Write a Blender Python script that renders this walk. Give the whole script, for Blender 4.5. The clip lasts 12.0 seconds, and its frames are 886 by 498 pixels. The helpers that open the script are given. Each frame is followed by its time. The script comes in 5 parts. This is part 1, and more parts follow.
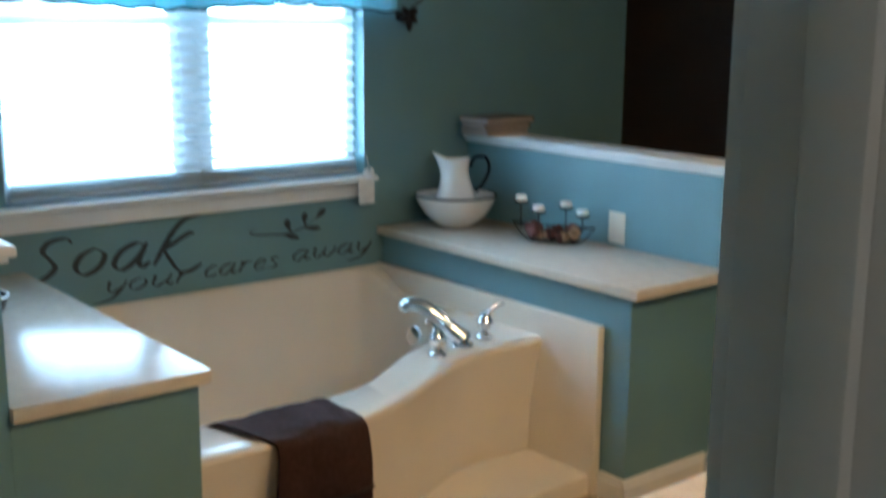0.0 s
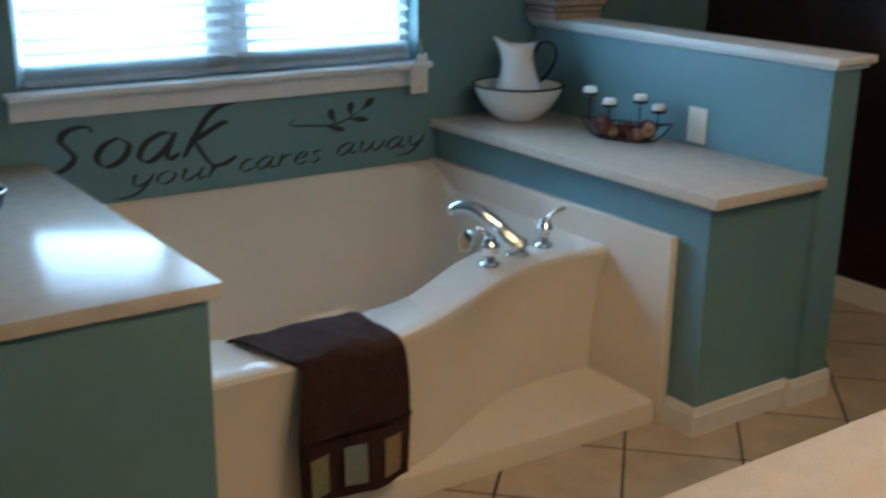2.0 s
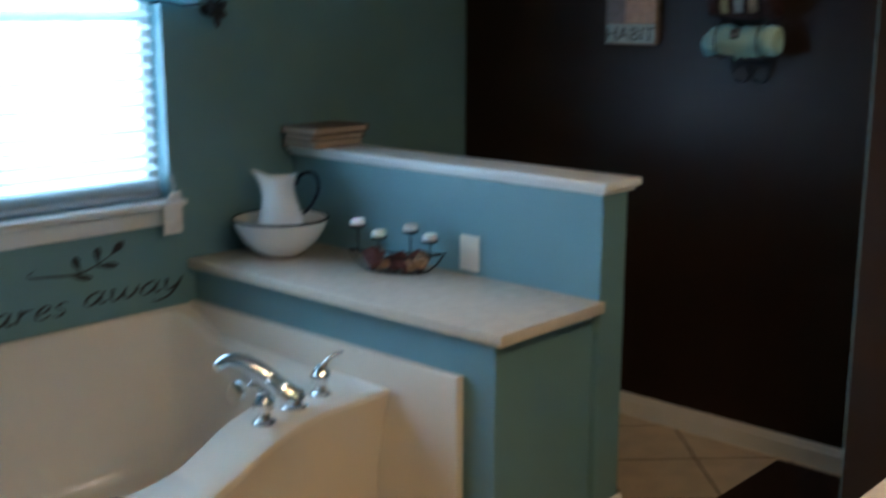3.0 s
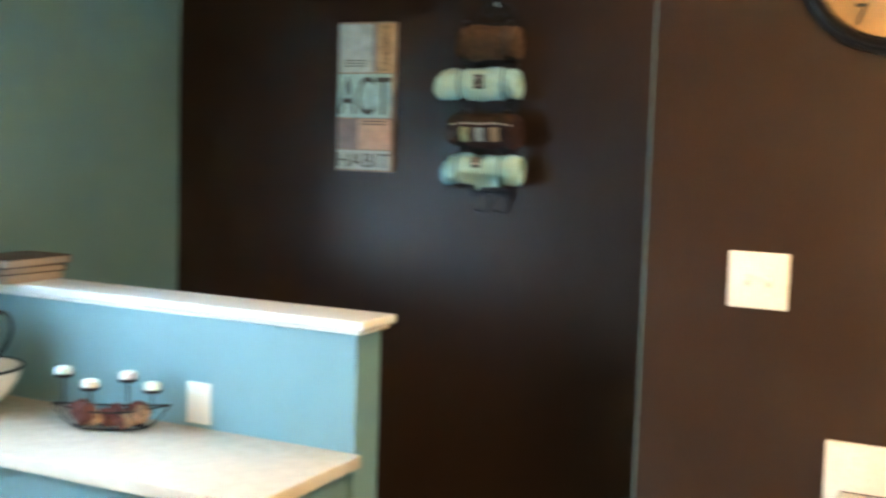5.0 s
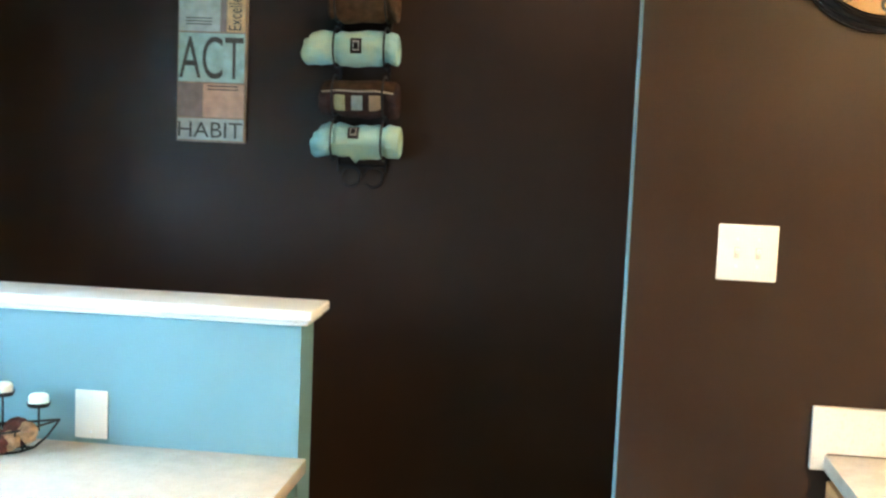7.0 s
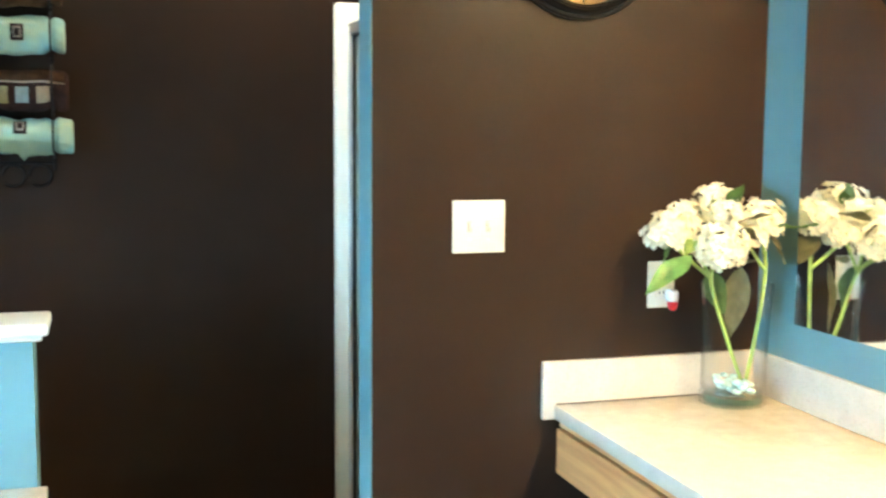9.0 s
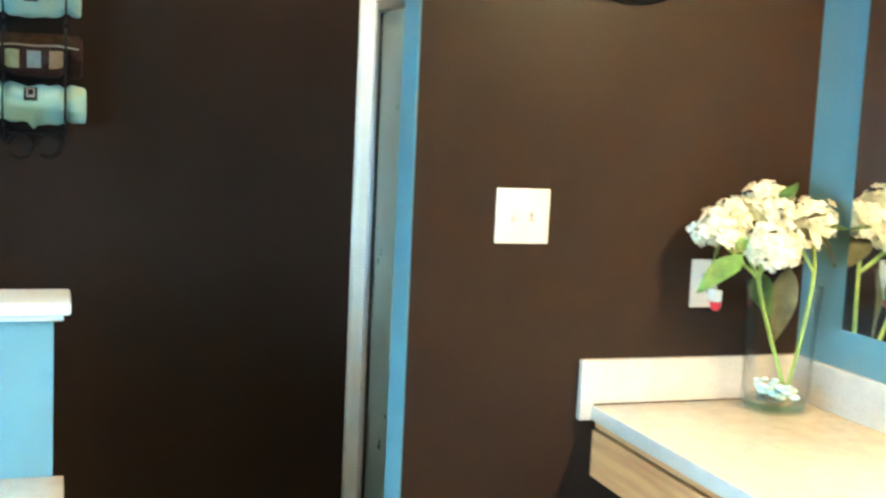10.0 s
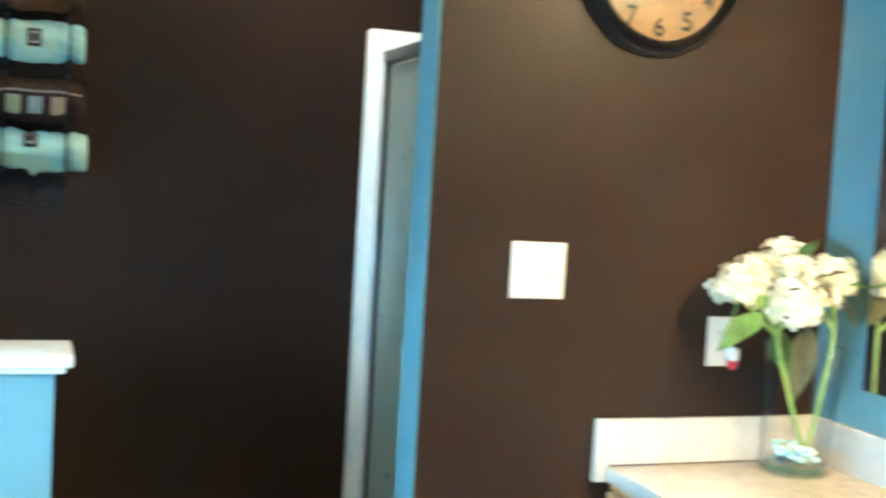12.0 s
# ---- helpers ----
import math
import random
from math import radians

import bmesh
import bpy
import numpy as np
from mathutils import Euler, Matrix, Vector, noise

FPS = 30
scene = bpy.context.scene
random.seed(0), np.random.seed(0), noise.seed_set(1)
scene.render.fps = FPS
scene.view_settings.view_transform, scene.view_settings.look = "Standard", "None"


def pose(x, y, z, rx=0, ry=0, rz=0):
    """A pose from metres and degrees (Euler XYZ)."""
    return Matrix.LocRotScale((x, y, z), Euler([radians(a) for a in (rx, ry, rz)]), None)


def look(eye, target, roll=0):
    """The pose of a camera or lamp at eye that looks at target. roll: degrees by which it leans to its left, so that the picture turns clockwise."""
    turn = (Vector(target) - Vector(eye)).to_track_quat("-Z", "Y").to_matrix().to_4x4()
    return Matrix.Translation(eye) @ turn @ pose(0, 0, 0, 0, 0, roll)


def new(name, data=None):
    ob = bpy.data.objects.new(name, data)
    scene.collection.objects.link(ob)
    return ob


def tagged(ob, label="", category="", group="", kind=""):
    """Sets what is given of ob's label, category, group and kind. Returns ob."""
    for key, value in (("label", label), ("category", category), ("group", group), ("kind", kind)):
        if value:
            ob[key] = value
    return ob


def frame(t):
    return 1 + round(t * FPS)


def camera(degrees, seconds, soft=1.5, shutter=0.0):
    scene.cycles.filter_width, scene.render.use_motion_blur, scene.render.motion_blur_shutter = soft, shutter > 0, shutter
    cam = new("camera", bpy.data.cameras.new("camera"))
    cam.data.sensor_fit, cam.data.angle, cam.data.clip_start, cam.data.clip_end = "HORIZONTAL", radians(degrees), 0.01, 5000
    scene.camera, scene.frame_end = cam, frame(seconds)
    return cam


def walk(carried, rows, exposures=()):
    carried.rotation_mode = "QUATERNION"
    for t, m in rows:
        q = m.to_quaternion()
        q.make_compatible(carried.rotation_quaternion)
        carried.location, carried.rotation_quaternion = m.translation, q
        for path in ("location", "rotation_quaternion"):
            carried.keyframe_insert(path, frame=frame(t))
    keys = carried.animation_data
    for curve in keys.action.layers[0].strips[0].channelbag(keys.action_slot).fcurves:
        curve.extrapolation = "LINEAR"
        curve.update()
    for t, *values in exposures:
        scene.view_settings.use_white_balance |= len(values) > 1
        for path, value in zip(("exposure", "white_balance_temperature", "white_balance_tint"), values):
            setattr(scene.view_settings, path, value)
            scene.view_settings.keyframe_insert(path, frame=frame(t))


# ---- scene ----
FOV = 42.96
PATH = [
    (0, (-0.949, -0.633, 1.554), (0.28, 0.892, 1.15), 0.5),
    (0.5, (-0.932, -0.568, 1.53), (0.303, 0.889, 0.937), 0.5),
    (1, (-0.851, -0.484, 1.491), (0.303, 0.981, 0.767), 0.0),
    (1.5, (-0.729, -0.404, 1.491), (0.295, 1.177, 0.819), 0.9),
    (2, (-0.666, -0.371, 1.498), (0.431, 1.192, 0.903), 0.8),
    (2.5, (-0.615, -0.271, 1.521), (0.645, 1.185, 0.98), 1.5),
    (3, (-0.537, -0.164, 1.555), (0.907, 1.157, 1.14), 0.1),
    (3.2, (-0.541, -0.123, 1.537), (0.971, 1.135, 1.174), -0.4),
    (4.8, (-0.354, 0.144, 1.533), (1.37, 1.139, 1.345), 1.6),
    (5, (-0.362, 0.195, 1.531), (1.428, 1.069, 1.348), 1.8),
    (5.5, (-0.428, 0.373, 1.529), (1.493, 0.89, 1.322), -0.4),
    (6, (-0.446, 0.534, 1.543), (1.497, 0.928, 1.277), 1.7),
    (6.5, (-0.397, 0.739, 1.537), (1.561, 1.078, 1.31), 1.9),
    (6.7, (-0.392, 0.859, 1.522), (1.571, 1.174, 1.307), 2.1),
    (8.3, (-0.341, 1.48, 1.476), (1.601, 1.064, 1.238), 2.5),
    (8.5, (-0.34, 1.498, 1.486), (1.591, 1.028, 1.256), 2.3),
    (9, (-0.349, 1.501, 1.491), (1.551, 0.917, 1.275), 0.4),
    (9.5, (-0.275, 1.553, 1.49), (1.601, 0.9, 1.259), 1.2),
    (10, (-0.174, 1.637, 1.463), (1.703, 0.985, 1.236), 2.7),
    (10.5, (-0.067, 1.686, 1.443), (1.821, 1.045, 1.293), 2.7),
    (11, (-0.034, 1.686, 1.436), (1.876, 1.112, 1.311), 2.8),
    (11.5, (-0.049, 1.686, 1.432), (1.876, 1.160, 1.307), 3.2),
    (12, (-0.087, 1.686, 1.445), (1.787, 1.001, 1.321), 3.4),
]

cam = camera(FOV, 12.0, soft=2.4, shutter=0.6)
EXPOSURE = [(0.0, -0.72, 5300, 9), (0.5, -1.24, 5300, 9), (1.0, -1.20, 5250, 9), (1.5, -1.10, 5150, 9), (2.5, -1.14, 5150, 9), (3.2, -1.16, 5150, 9), (4.8, 0.82, 5850, 8), (6.7, 0.84, 5650, 5), (8.3, 0.98, 5350, 0), (10.0, 0.95, 5200, -3), (11.0, 0.75, 5150, -3), (12.0, 0.97, 4800, -4)]
walk(cam, [(t, look(e, g, r)) for t, e, g, r in PATH], EXPOSURE)

# ---- world and light ----
world = bpy.data.worlds.new("world")
scene.world = world
world.use_nodes = True
wn = world.node_tree
sky = wn.nodes.new("ShaderNodeTexSky")
sky.sky_type, sky.sun_disc, sky.sun_elevation, sky.sun_rotation = "NISHITA", False, radians(38), radians(200)
wn.nodes["Background"].inputs["Strength"].default_value = 0.12
wn.links.new(sky.outputs["Color"], wn.nodes["Background"].inputs["Color"])


def area(name, m, sx, sy, power, color):
    d = bpy.data.lights.new(name, "AREA")
    d.shape, d.size, d.size_y, d.energy, d.color = "RECTANGLE", sx, sy, power, color
    o = new(name, d)
    o.matrix_world = m
    return o


# daylight that enters through the window opening, just outside the glass
area("window_daylight", look((0.88, 3.34, 1.45), (0.88, 2.0, 1.15)), 1.5, 1.05, 52, (0.54, 0.83, 1.0))


# ---- materials ----
def mat(name, color, rough=0.5, metal=0.0, vary=0.12, scale=6.0, bump=0.0, bscale=60.0, color2=None, coat=0.0, rand=0.0, speck=None, spec=0.5):
    m = bpy.data.materials.new(name)
    m.use_nodes = True
    nt = m.node_tree
    N, L = nt.nodes, nt.links
    b = N["Principled BSDF"]
    b.inputs["Roughness"].default_value = rough
    b.inputs["Metallic"].default_value = metal
    b.inputs["Coat Weight"].default_value = coat
    b.inputs["Specular IOR Level"].default_value = spec
    tc = N.new("ShaderNodeTexCoord")
    geo = N.new("ShaderNodeNewGeometry")
    n1 = N.new("ShaderNodeTexNoise")
    n1.inputs["Scale"].default_value, n1.inputs["Detail"].default_value = scale, 6
    L.new(geo.outputs["Position"], n1.inputs["Vector"])
    ramp = N.new("ShaderNodeValToRGB")
    c2 = color2 or tuple(c * (1 - vary) for c in color)
    c1 = color if color2 else tuple(min(1, c * (1 + vary)) for c in color)
    ramp.color_ramp.elements[0].position, ramp.color_ramp.elements[1].position = 0.32, 0.68
    ramp.color_ramp.elements[0].color, ramp.color_ramp.elements[1].color = (*c2, 1), (*c1, 1)
    L.new(n1.outputs["Fac"], ramp.inputs["Fac"])
    out = ramp.outputs["Color"]
    if speck:
        v = N.new("ShaderNodeTexNoise")
        v.inputs["Scale"].default_value, v.inputs["Detail"].default_value = 170, 4
        L.new(geo.outputs["Position"], v.inputs["Vector"])
        r2 = N.new("ShaderNodeValToRGB")
        r2.color_ramp.elements[0].position, r2.color_ramp.elements[1].position = 0.54, 0.70
        r2.color_ramp.elements[0].color, r2.color_ramp.elements[1].color = (0, 0, 0, 1), (0.55, 0.55, 0.55, 1)
        L.new(v.outputs["Fac"], r2.inputs["Fac"])
        mx = N.new("ShaderNodeMixRGB")
        mx.inputs["Color2"].default_value = (*speck, 1)
        L.new(r2.outputs["Color"], mx.inputs["Fac"])
        L.new(out, mx.inputs["Color1"])
        out = mx.outputs["Color"]
    if rand:
        oi = N.new("ShaderNodeObjectInfo")
        hs = N.new("ShaderNodeHueSaturation")
        mr = N.new("ShaderNodeMapRange")
        mr.inputs["To Min"].default_value, mr.inputs["To Max"].default_value = 1 - rand, 1 + rand
        L.new(oi.outputs["Random"], mr.inputs["Value"])
        L.new(mr.outputs["Result"], hs.inputs["Value"])
        L.new(out, hs.inputs["Color"])
        out = hs.outputs["Color"]
    L.new(out, b.inputs["Base Color"])
    n2 = N.new("ShaderNodeTexNoise")
    n2.inputs["Scale"].default_value, n2.inputs["Detail"].default_value = bscale, 4
    L.new(geo.outputs["Position"], n2.inputs["Vector"])
    mr2 = N.new("ShaderNodeMapRange")
    mr2.inputs["To Min"].default_value, mr2.inputs["To Max"].default_value = max(0, rough - 0.06), min(1, rough + 0.06)
    L.new(n1.outputs["Fac"], mr2.inputs["Value"])
    L.new(mr2.outputs["Result"], b.inputs["Roughness"])
    if bump:
        bp = N.new("ShaderNodeBump")
        bp.inputs["Strength"].default_value, bp.inputs["Distance"].default_value = bump, 0.004
        L.new(n2.outputs["Fac"], bp.inputs["Height"])
        L.new(bp.outputs["Normal"], b.inputs["Normal"])
    return m


def wood(name, dark, light, axis="X", rough=0.4):
    m = mat(name, light, rough, bump=0.08, bscale=90)
    N, L = m.node_tree.nodes, m.node_tree.links
    geo = [n for n in N if n.type == "NEW_GEOMETRY"][0]
    mp = N.new("ShaderNodeMapping")
    mp.inputs["Scale"].default_value = {"X": (3, 40, 40), "Y": (40, 3, 40), "Z": (40, 40, 3)}[axis]
    n = N.new("ShaderNodeTexNoise")
    n.inputs["Scale"].default_value, n.inputs["Detail"].default_value, n.inputs["Distortion"].default_value = 1.0, 8, 0.6
    r = N.new("ShaderNodeValToRGB")
    r.color_ramp.elements[0].position, r.color_ramp.elements[1].position = 0.3, 0.7
    r.color_ramp.elements[0].color, r.color_ramp.elements[1].color = (*dark, 1), (*light, 1)
    L.new(geo.outputs["Position"], mp.inputs["Vector"])
    L.new(mp.outputs["Vector"], n.inputs["Vector"])
    L.new(n.outputs["Fac"], r.inputs["Fac"])
    L.new(r.outputs["Color"], N["Principled BSDF"].inputs["Base Color"])
    return m


def glass(name, color=(1, 1, 1), rough=0.0, ior=1.45):
    m = bpy.data.materials.new(name)
    m.use_nodes = True
    b = m.node_tree.nodes["Principled BSDF"]
    b.inputs["Base Color"].default_value = (*color, 1)
    b.inputs["Roughness"].default_value = rough
    b.inputs["Transmission Weight"].default_value = 1.0
    b.inputs["IOR"].default_value = ior
    return m


def glow(name, color, strength):
    m = bpy.data.materials.new(name)
    m.use_nodes = True
    b = m.node_tree.nodes["Principled BSDF"]
    b.inputs["Base Color"].default_value = (*color, 1)
    b.inputs["Emission Color"].default_value = (*color, 1)
    b.inputs["Emission Strength"].default_value = strength
    return m


def translucent(m, amount, color):
    """Lets part of the light through a thin sheet."""
    N, L = m.node_tree.nodes, m.node_tree.links
    t = N.new("ShaderNodeBsdfTranslucent")
    t.inputs["Color"].default_value = (*color, 1)
    mx = N.new("ShaderNodeMixShader")
    mx.inputs["Fac"].default_value = amount
    o = N["Material Output"]
    L.new(N["Principled BSDF"].outputs["BSDF"], mx.inputs[1])
    L.new(t.outputs["BSDF"], mx.inputs[2])
    L.new(mx.outputs["Shader"], o.inputs["Surface"])


BLUE = mat("blue_paint", (0.148, 0.266, 0.300), 0.42, vary=0.05, scale=3, bump=0.12, bscale=220)
BROWN = mat("brown_paint", (0.0240, 0.0139, 0.0094), 0.38, vary=0.08, scale=3, bump=0.1, bscale=200, spec=0.17)
WHITE = mat("white_trim_paint", (0.78, 0.78, 0.76), 0.35, vary=0.04, scale=8, bump=0.05, bscale=120)
CEIL = mat("ceiling_paint", (0.75, 0.74, 0.71), 0.8, vary=0.04, bump=0.3, bscale=150)
HALL = mat("hall_paint", (0.5, 0.46, 0.4), 0.7, vary=0.05)
LAM = mat("beige_laminate", (0.635, 0.575, 0.485), 0.20, vary=0.05, scale=22, speck=(0.50, 0.43, 0.33), bump=0.02, bscale=300)
ACRYL = mat("bone_acrylic", (0.80, 0.735, 0.63), 0.16, vary=0.02, scale=4, coat=0.3)
CHROME = mat("chrome", (0.85, 0.86, 0.88), 0.08, 1.0, vary=0.02)
ALU = mat("brushed_aluminium", (0.68, 0.70, 0.72), 0.3, 1.0, vary=0.05, bscale=300, bump=0.05)
TILE = mat("cream_floor_tile", (0.52, 0.42, 0.30), 0.33, vary=0.14, scale=9, bump=0.12, bscale=45, rand=0.07)
GROUT = mat("dark_grout", (0.07, 0.05, 0.036), 0.85, vary=0.25, scale=20, bump=0.3)
PORC = mat("white_enamel", (0.80, 0.80, 0.78), 0.15, vary=0.03, scale=10, coat=0.4)
NAVY = mat("navy_enamel", (0.012, 0.02, 0.035), 0.2, vary=0.1)
IRON = mat("black_wrought_iron", (0.011, 0.010, 0.010), 0.55, 0.0, vary=0.2, bump=0.2, bscale=150, spec=0.3)
WAX = mat("white_candle_wax", (0.85, 0.83, 0.78), 0.5, vary=0.04)
WAX.node_tree.nodes["Principled BSDF"].inputs["Subsurface Weight"].default_value = 0.2
DECAL = mat("black_vinyl", (0.016, 0.022, 0.026), 0.45, vary=0.1)
TOWEL = mat("brown_terry", (0.041, 0.021, 0.0185), 0.95, vary=0.25, scale=60, bump=0.9, bscale=420, spec=0.2)
SATIN = mat("brown_satin_band", (0.030, 0.014, 0.010), 0.5, vary=0.2, scale=60, bump=0.2, bscale=300)
SAGE = mat("sage_patch", (0.40, 0.42, 0.24), 0.8, vary=0.12, scale=70, bump=0.4, bscale=300)
MIST = mat("grey_blue_patch", (0.40, 0.47, 0.47), 0.8, vary=0.1, scale=70, bump=0.4, bscale=300)
TAN = mat("tan_patch", (0.50, 0.36, 0.22), 0.8, vary=0.1, scale=70, bump=0.4, bscale=300)
AQUA = mat("aqua_terry", (0.23, 0.47, 0.54), 0.95, vary=0.22, scale=9, bump=0.6, bscale=300, spec=0.2, color2=(0.46, 0.56, 0.38))
# brown terry painted lighter, for the sheen on lit towel tops
SHEEN = mat("sheen_brown_terry", (0.075, 0.042, 0.022), 0.9, vary=0.3, scale=40, bump=0.8, bscale=300, spec=0.2)
STITCH = mat("pale_stitching", (0.52, 0.46, 0.40), 0.8, vary=0.1)
OAK = wood("oak", (0.46, 0.20, 0.07), (0.68, 0.36, 0.14), "X")
OAKZ = wood("oak_upright", (0.30, 0.16, 0.07), (0.52, 0.31, 0.15), "Z")
RUG = mat("dark_brown_rug", (0.022, 0.012, 0.009), 0.95, vary=0.3, scale=80, bump=1.0, bscale=260, spec=0.1)
PLATE = mat("almond_plastic", (0.72, 0.69, 0.60), 0.35, vary=0.02)
# darker copy of the almond, paints the shadow around each toggle
PLATED = mat("shaded_almond_plastic", (0.50, 0.47, 0.40), 0.45, vary=0.05)
FABRIC = mat("pale_blue_valance", (0.42, 0.62, 0.68), 0.85, vary=0.2, scale=26, bump=0.3, bscale=250, color2=(0.70, 0.76, 0.74))
BLIND = mat("white_blind_slat", (0.85, 0.86, 0.86), 0.4, vary=0.02)
translucent(FABRIC, 0.5, (0.35, 0.66, 0.74))
translucent(BLIND, 0.72, (0.88, 0.93, 0.95))
PAPER = mat("white_paper_tag", (0.72, 0.70, 0.66), 0.7, vary=0.08, scale=30)
VINYL = mat("white_window_vinyl", (0.84, 0.85, 0.85), 0.4, vary=0.03)
translucent(VINYL, 0.08, (0.82, 0.92, 0.96))
CLEAR = glass("clear_glass")
WATER = glass("clear_water", (0.80, 0.95, 0.93), 0.0, 1.33)


def thin_glass(name, color, sharp):
    """Thin clear glass: straight through, with a gloss that grows at grazing angles."""
    m = bpy.data.materials.new(name)
    m.use_nodes = True
    N, L = m.node_tree.nodes, m.node_tree.links
    t, g = N.new("ShaderNodeBsdfTransparent"), N.new("ShaderNodeBsdfGlossy")
    w, f, mx = N.new("ShaderNodeLayerWeight"), N.new("ShaderNodeMath"), N.new("ShaderNodeMixShader")
    t.inputs["Color"].default_value = (*color, 1)
    g.inputs["Roughness"].default_value = 0.03
    w.inputs["Blend"].default_value = 0.5
    f.operation = "POWER"
    f.inputs[1].default_value = sharp
    L.new(w.outputs["Facing"], f.inputs[0])
    L.new(f.outputs["Value"], mx.inputs["Fac"])
    L.new(t.outputs["BSDF"], mx.inputs[1])
    L.new(g.outputs["BSDF"], mx.inputs[2])
    L.new(mx.outputs["Shader"], N["Material Output"].inputs["Surface"])
    return m


VASEG = thin_glass("vase_glass", (0.985, 0.99, 0.99), 3.2)
BASEG = thin_glass("teal_glass_base", (0.76, 0.95, 0.945), 2.4)
FROST = mat("obscure_shower_glass", (0.27, 0.30, 0.22), 0.30, vary=0.04, scale=14)
FROST.node_tree.nodes["Principled BSDF"].inputs["Transmission Weight"].default_value = 0.35
DALU = mat("dark_anodised_aluminium", (0.05, 0.047, 0.043), 0.35, 0.8, vary=0.1)
SHELL = mat("white_shower_acrylic", (0.90, 0.87, 0.76), 0.3, vary=0.02, scale=5)
MIRROR = mat("mirror_silver", (0.90, 0.92, 0.92), 0.01, 1.0, vary=0.0)
PETAL = mat("cream_hydrangea_petal", (0.88, 0.88, 0.76), 0.65, vary=0.06, scale=30, rand=0.06)
translucent(PETAL, 0.35, (0.85, 0.82, 0.6))
# green core; its deeper tone also stands for shade between the florets
CORE = mat("pale_green_flower_core", (0.36, 0.42, 0.16), 0.7, vary=0.3, scale=40)
LEAF = mat("green_leaf", (0.10, 0.19, 0.055), 0.45, vary=0.3, scale=30, bump=0.3, bscale=90)
STEM = mat("green_stem", (0.34, 0.48, 0.12), 0.5, vary=0.2, scale=30)
MOSS = mat("potpourri_brown", (0.105, 0.032, 0.026), 0.85, vary=0.4, scale=50, bump=0.9, bscale=160)
STRAW = mat("potpourri_tan", (0.30, 0.18, 0.10), 0.85, vary=0.4, scale=50, bump=0.9, bscale=160)
BOOKC = mat("grey_book_cover", (0.13, 0.10, 0.095), 0.6, vary=0.15, scale=20)
BOOKD = mat("dark_book_cover", (0.05, 0.035, 0.03), 0.6, vary=0.2, scale=20)
PAGES = mat("book_pages", (0.40, 0.33, 0.28), 0.8, vary=0.12, scale=120)
CLKD = mat("clock_face_card", (0.27, 0.175, 0.075), 0.6, vary=0.2, scale=12)
CLKF = mat("clock_frame_black", (0.012, 0.011, 0.011), 0.42, vary=0.3, scale=20, bump=0.15, spec=0.28)
RED = mat("red_plastic", (0.55, 0.03, 0.05), 0.3, vary=0.05)
DARKWD = wood("red_brown_cabinet_side", (0.12, 0.045, 0.022), (0.20, 0.08, 0.04), "Z")


# ---- mesh helpers ----
def box(bm, x0, x1, y0, y1, z0, z1, bev=0.0, seg=2):
    r = bmesh.ops.create_cube(bm, size=1.0, matrix=Matrix.Translation(((x0 + x1) / 2, (y0 + y1) / 2, (z0 + z1) / 2)) @ Matrix.Diagonal((abs(x1 - x0), abs(y1 - y0), abs(z1 - z0), 1)))
    if bev:
        es = list({e for v in r["verts"] for e in v.link_edges})
        bmesh.ops.bevel(bm, geom=es, offset=bev, segments=seg, profile=0.5, affect="EDGES")
    return bm


def nb(*a, **k):
    return box(bmesh.new(), *a, **k)


def lathe(bm, prof, c=(0, 0, 0), n=32, axis="Z", cap=True):
    """Turns a profile of (radius, height) about an axis through c."""
    rings = []
    for r, h in prof:
        ring = []
        for i in range(n):
            a = 2 * math.pi * i / n
            p = (r * math.cos(a), r * math.sin(a), h)
            if axis == "X":
                p = (h, p[0], p[1])
            if axis == "Y":
                p = (p[0], h, p[1])
            ring.append(bm.verts.new((c[0] + p[0], c[1] + p[1], c[2] + p[2])))
        rings.append(ring)
    for a, b in zip(rings, rings[1:]):
        for i in range(n):
            bm.faces.new((a[i], a[(i + 1) % n], b[(i + 1) % n], b[i]))
    if cap:
        bm.faces.new(rings[0][::-1])
        bm.faces.new(rings[-1])
    return bm


def tube(bm, pts, rad, n=10, closed=False):
    """A round bar along points; rad is a number or a list."""
    pts = [Vector(p) for p in pts]
    rings, m = [], len(pts)
    up = Vector((0.13, 0.27, 1)).normalized()
    for i, p in enumerate(pts):
        a = pts[(i - 1) % m] if (closed or i > 0) else p
        b = pts[(i + 1) % m] if (closed or i < m - 1) else p
        d = (b - a).normalized()
        s = d.cross(up)
        if s.length < 1e-3:
            s = d.cross(Vector((1, 0, 0)))
        s.normalize()
        u = s.cross(d).normalized()
        r = rad[i] if isinstance(rad, (list, tuple)) else rad
        rings.append([bm.verts.new(p + (s * math.cos(2 * math.pi * k / n) + u * math.sin(2 * math.pi * k / n)) * r) for k in range(n)])
    pairs = list(zip(rings, rings[1:])) + ([(rings[-1], rings[0])] if closed else [])
    for a, b in pairs:
        for k in range(n):
            bm.faces.new((a[k], a[(k + 1) % n], b[(k + 1) % n], b[k]))
    if not closed:
        bm.faces.new(rings[0][::-1])
        bm.faces.new(rings[-1])
    return bm


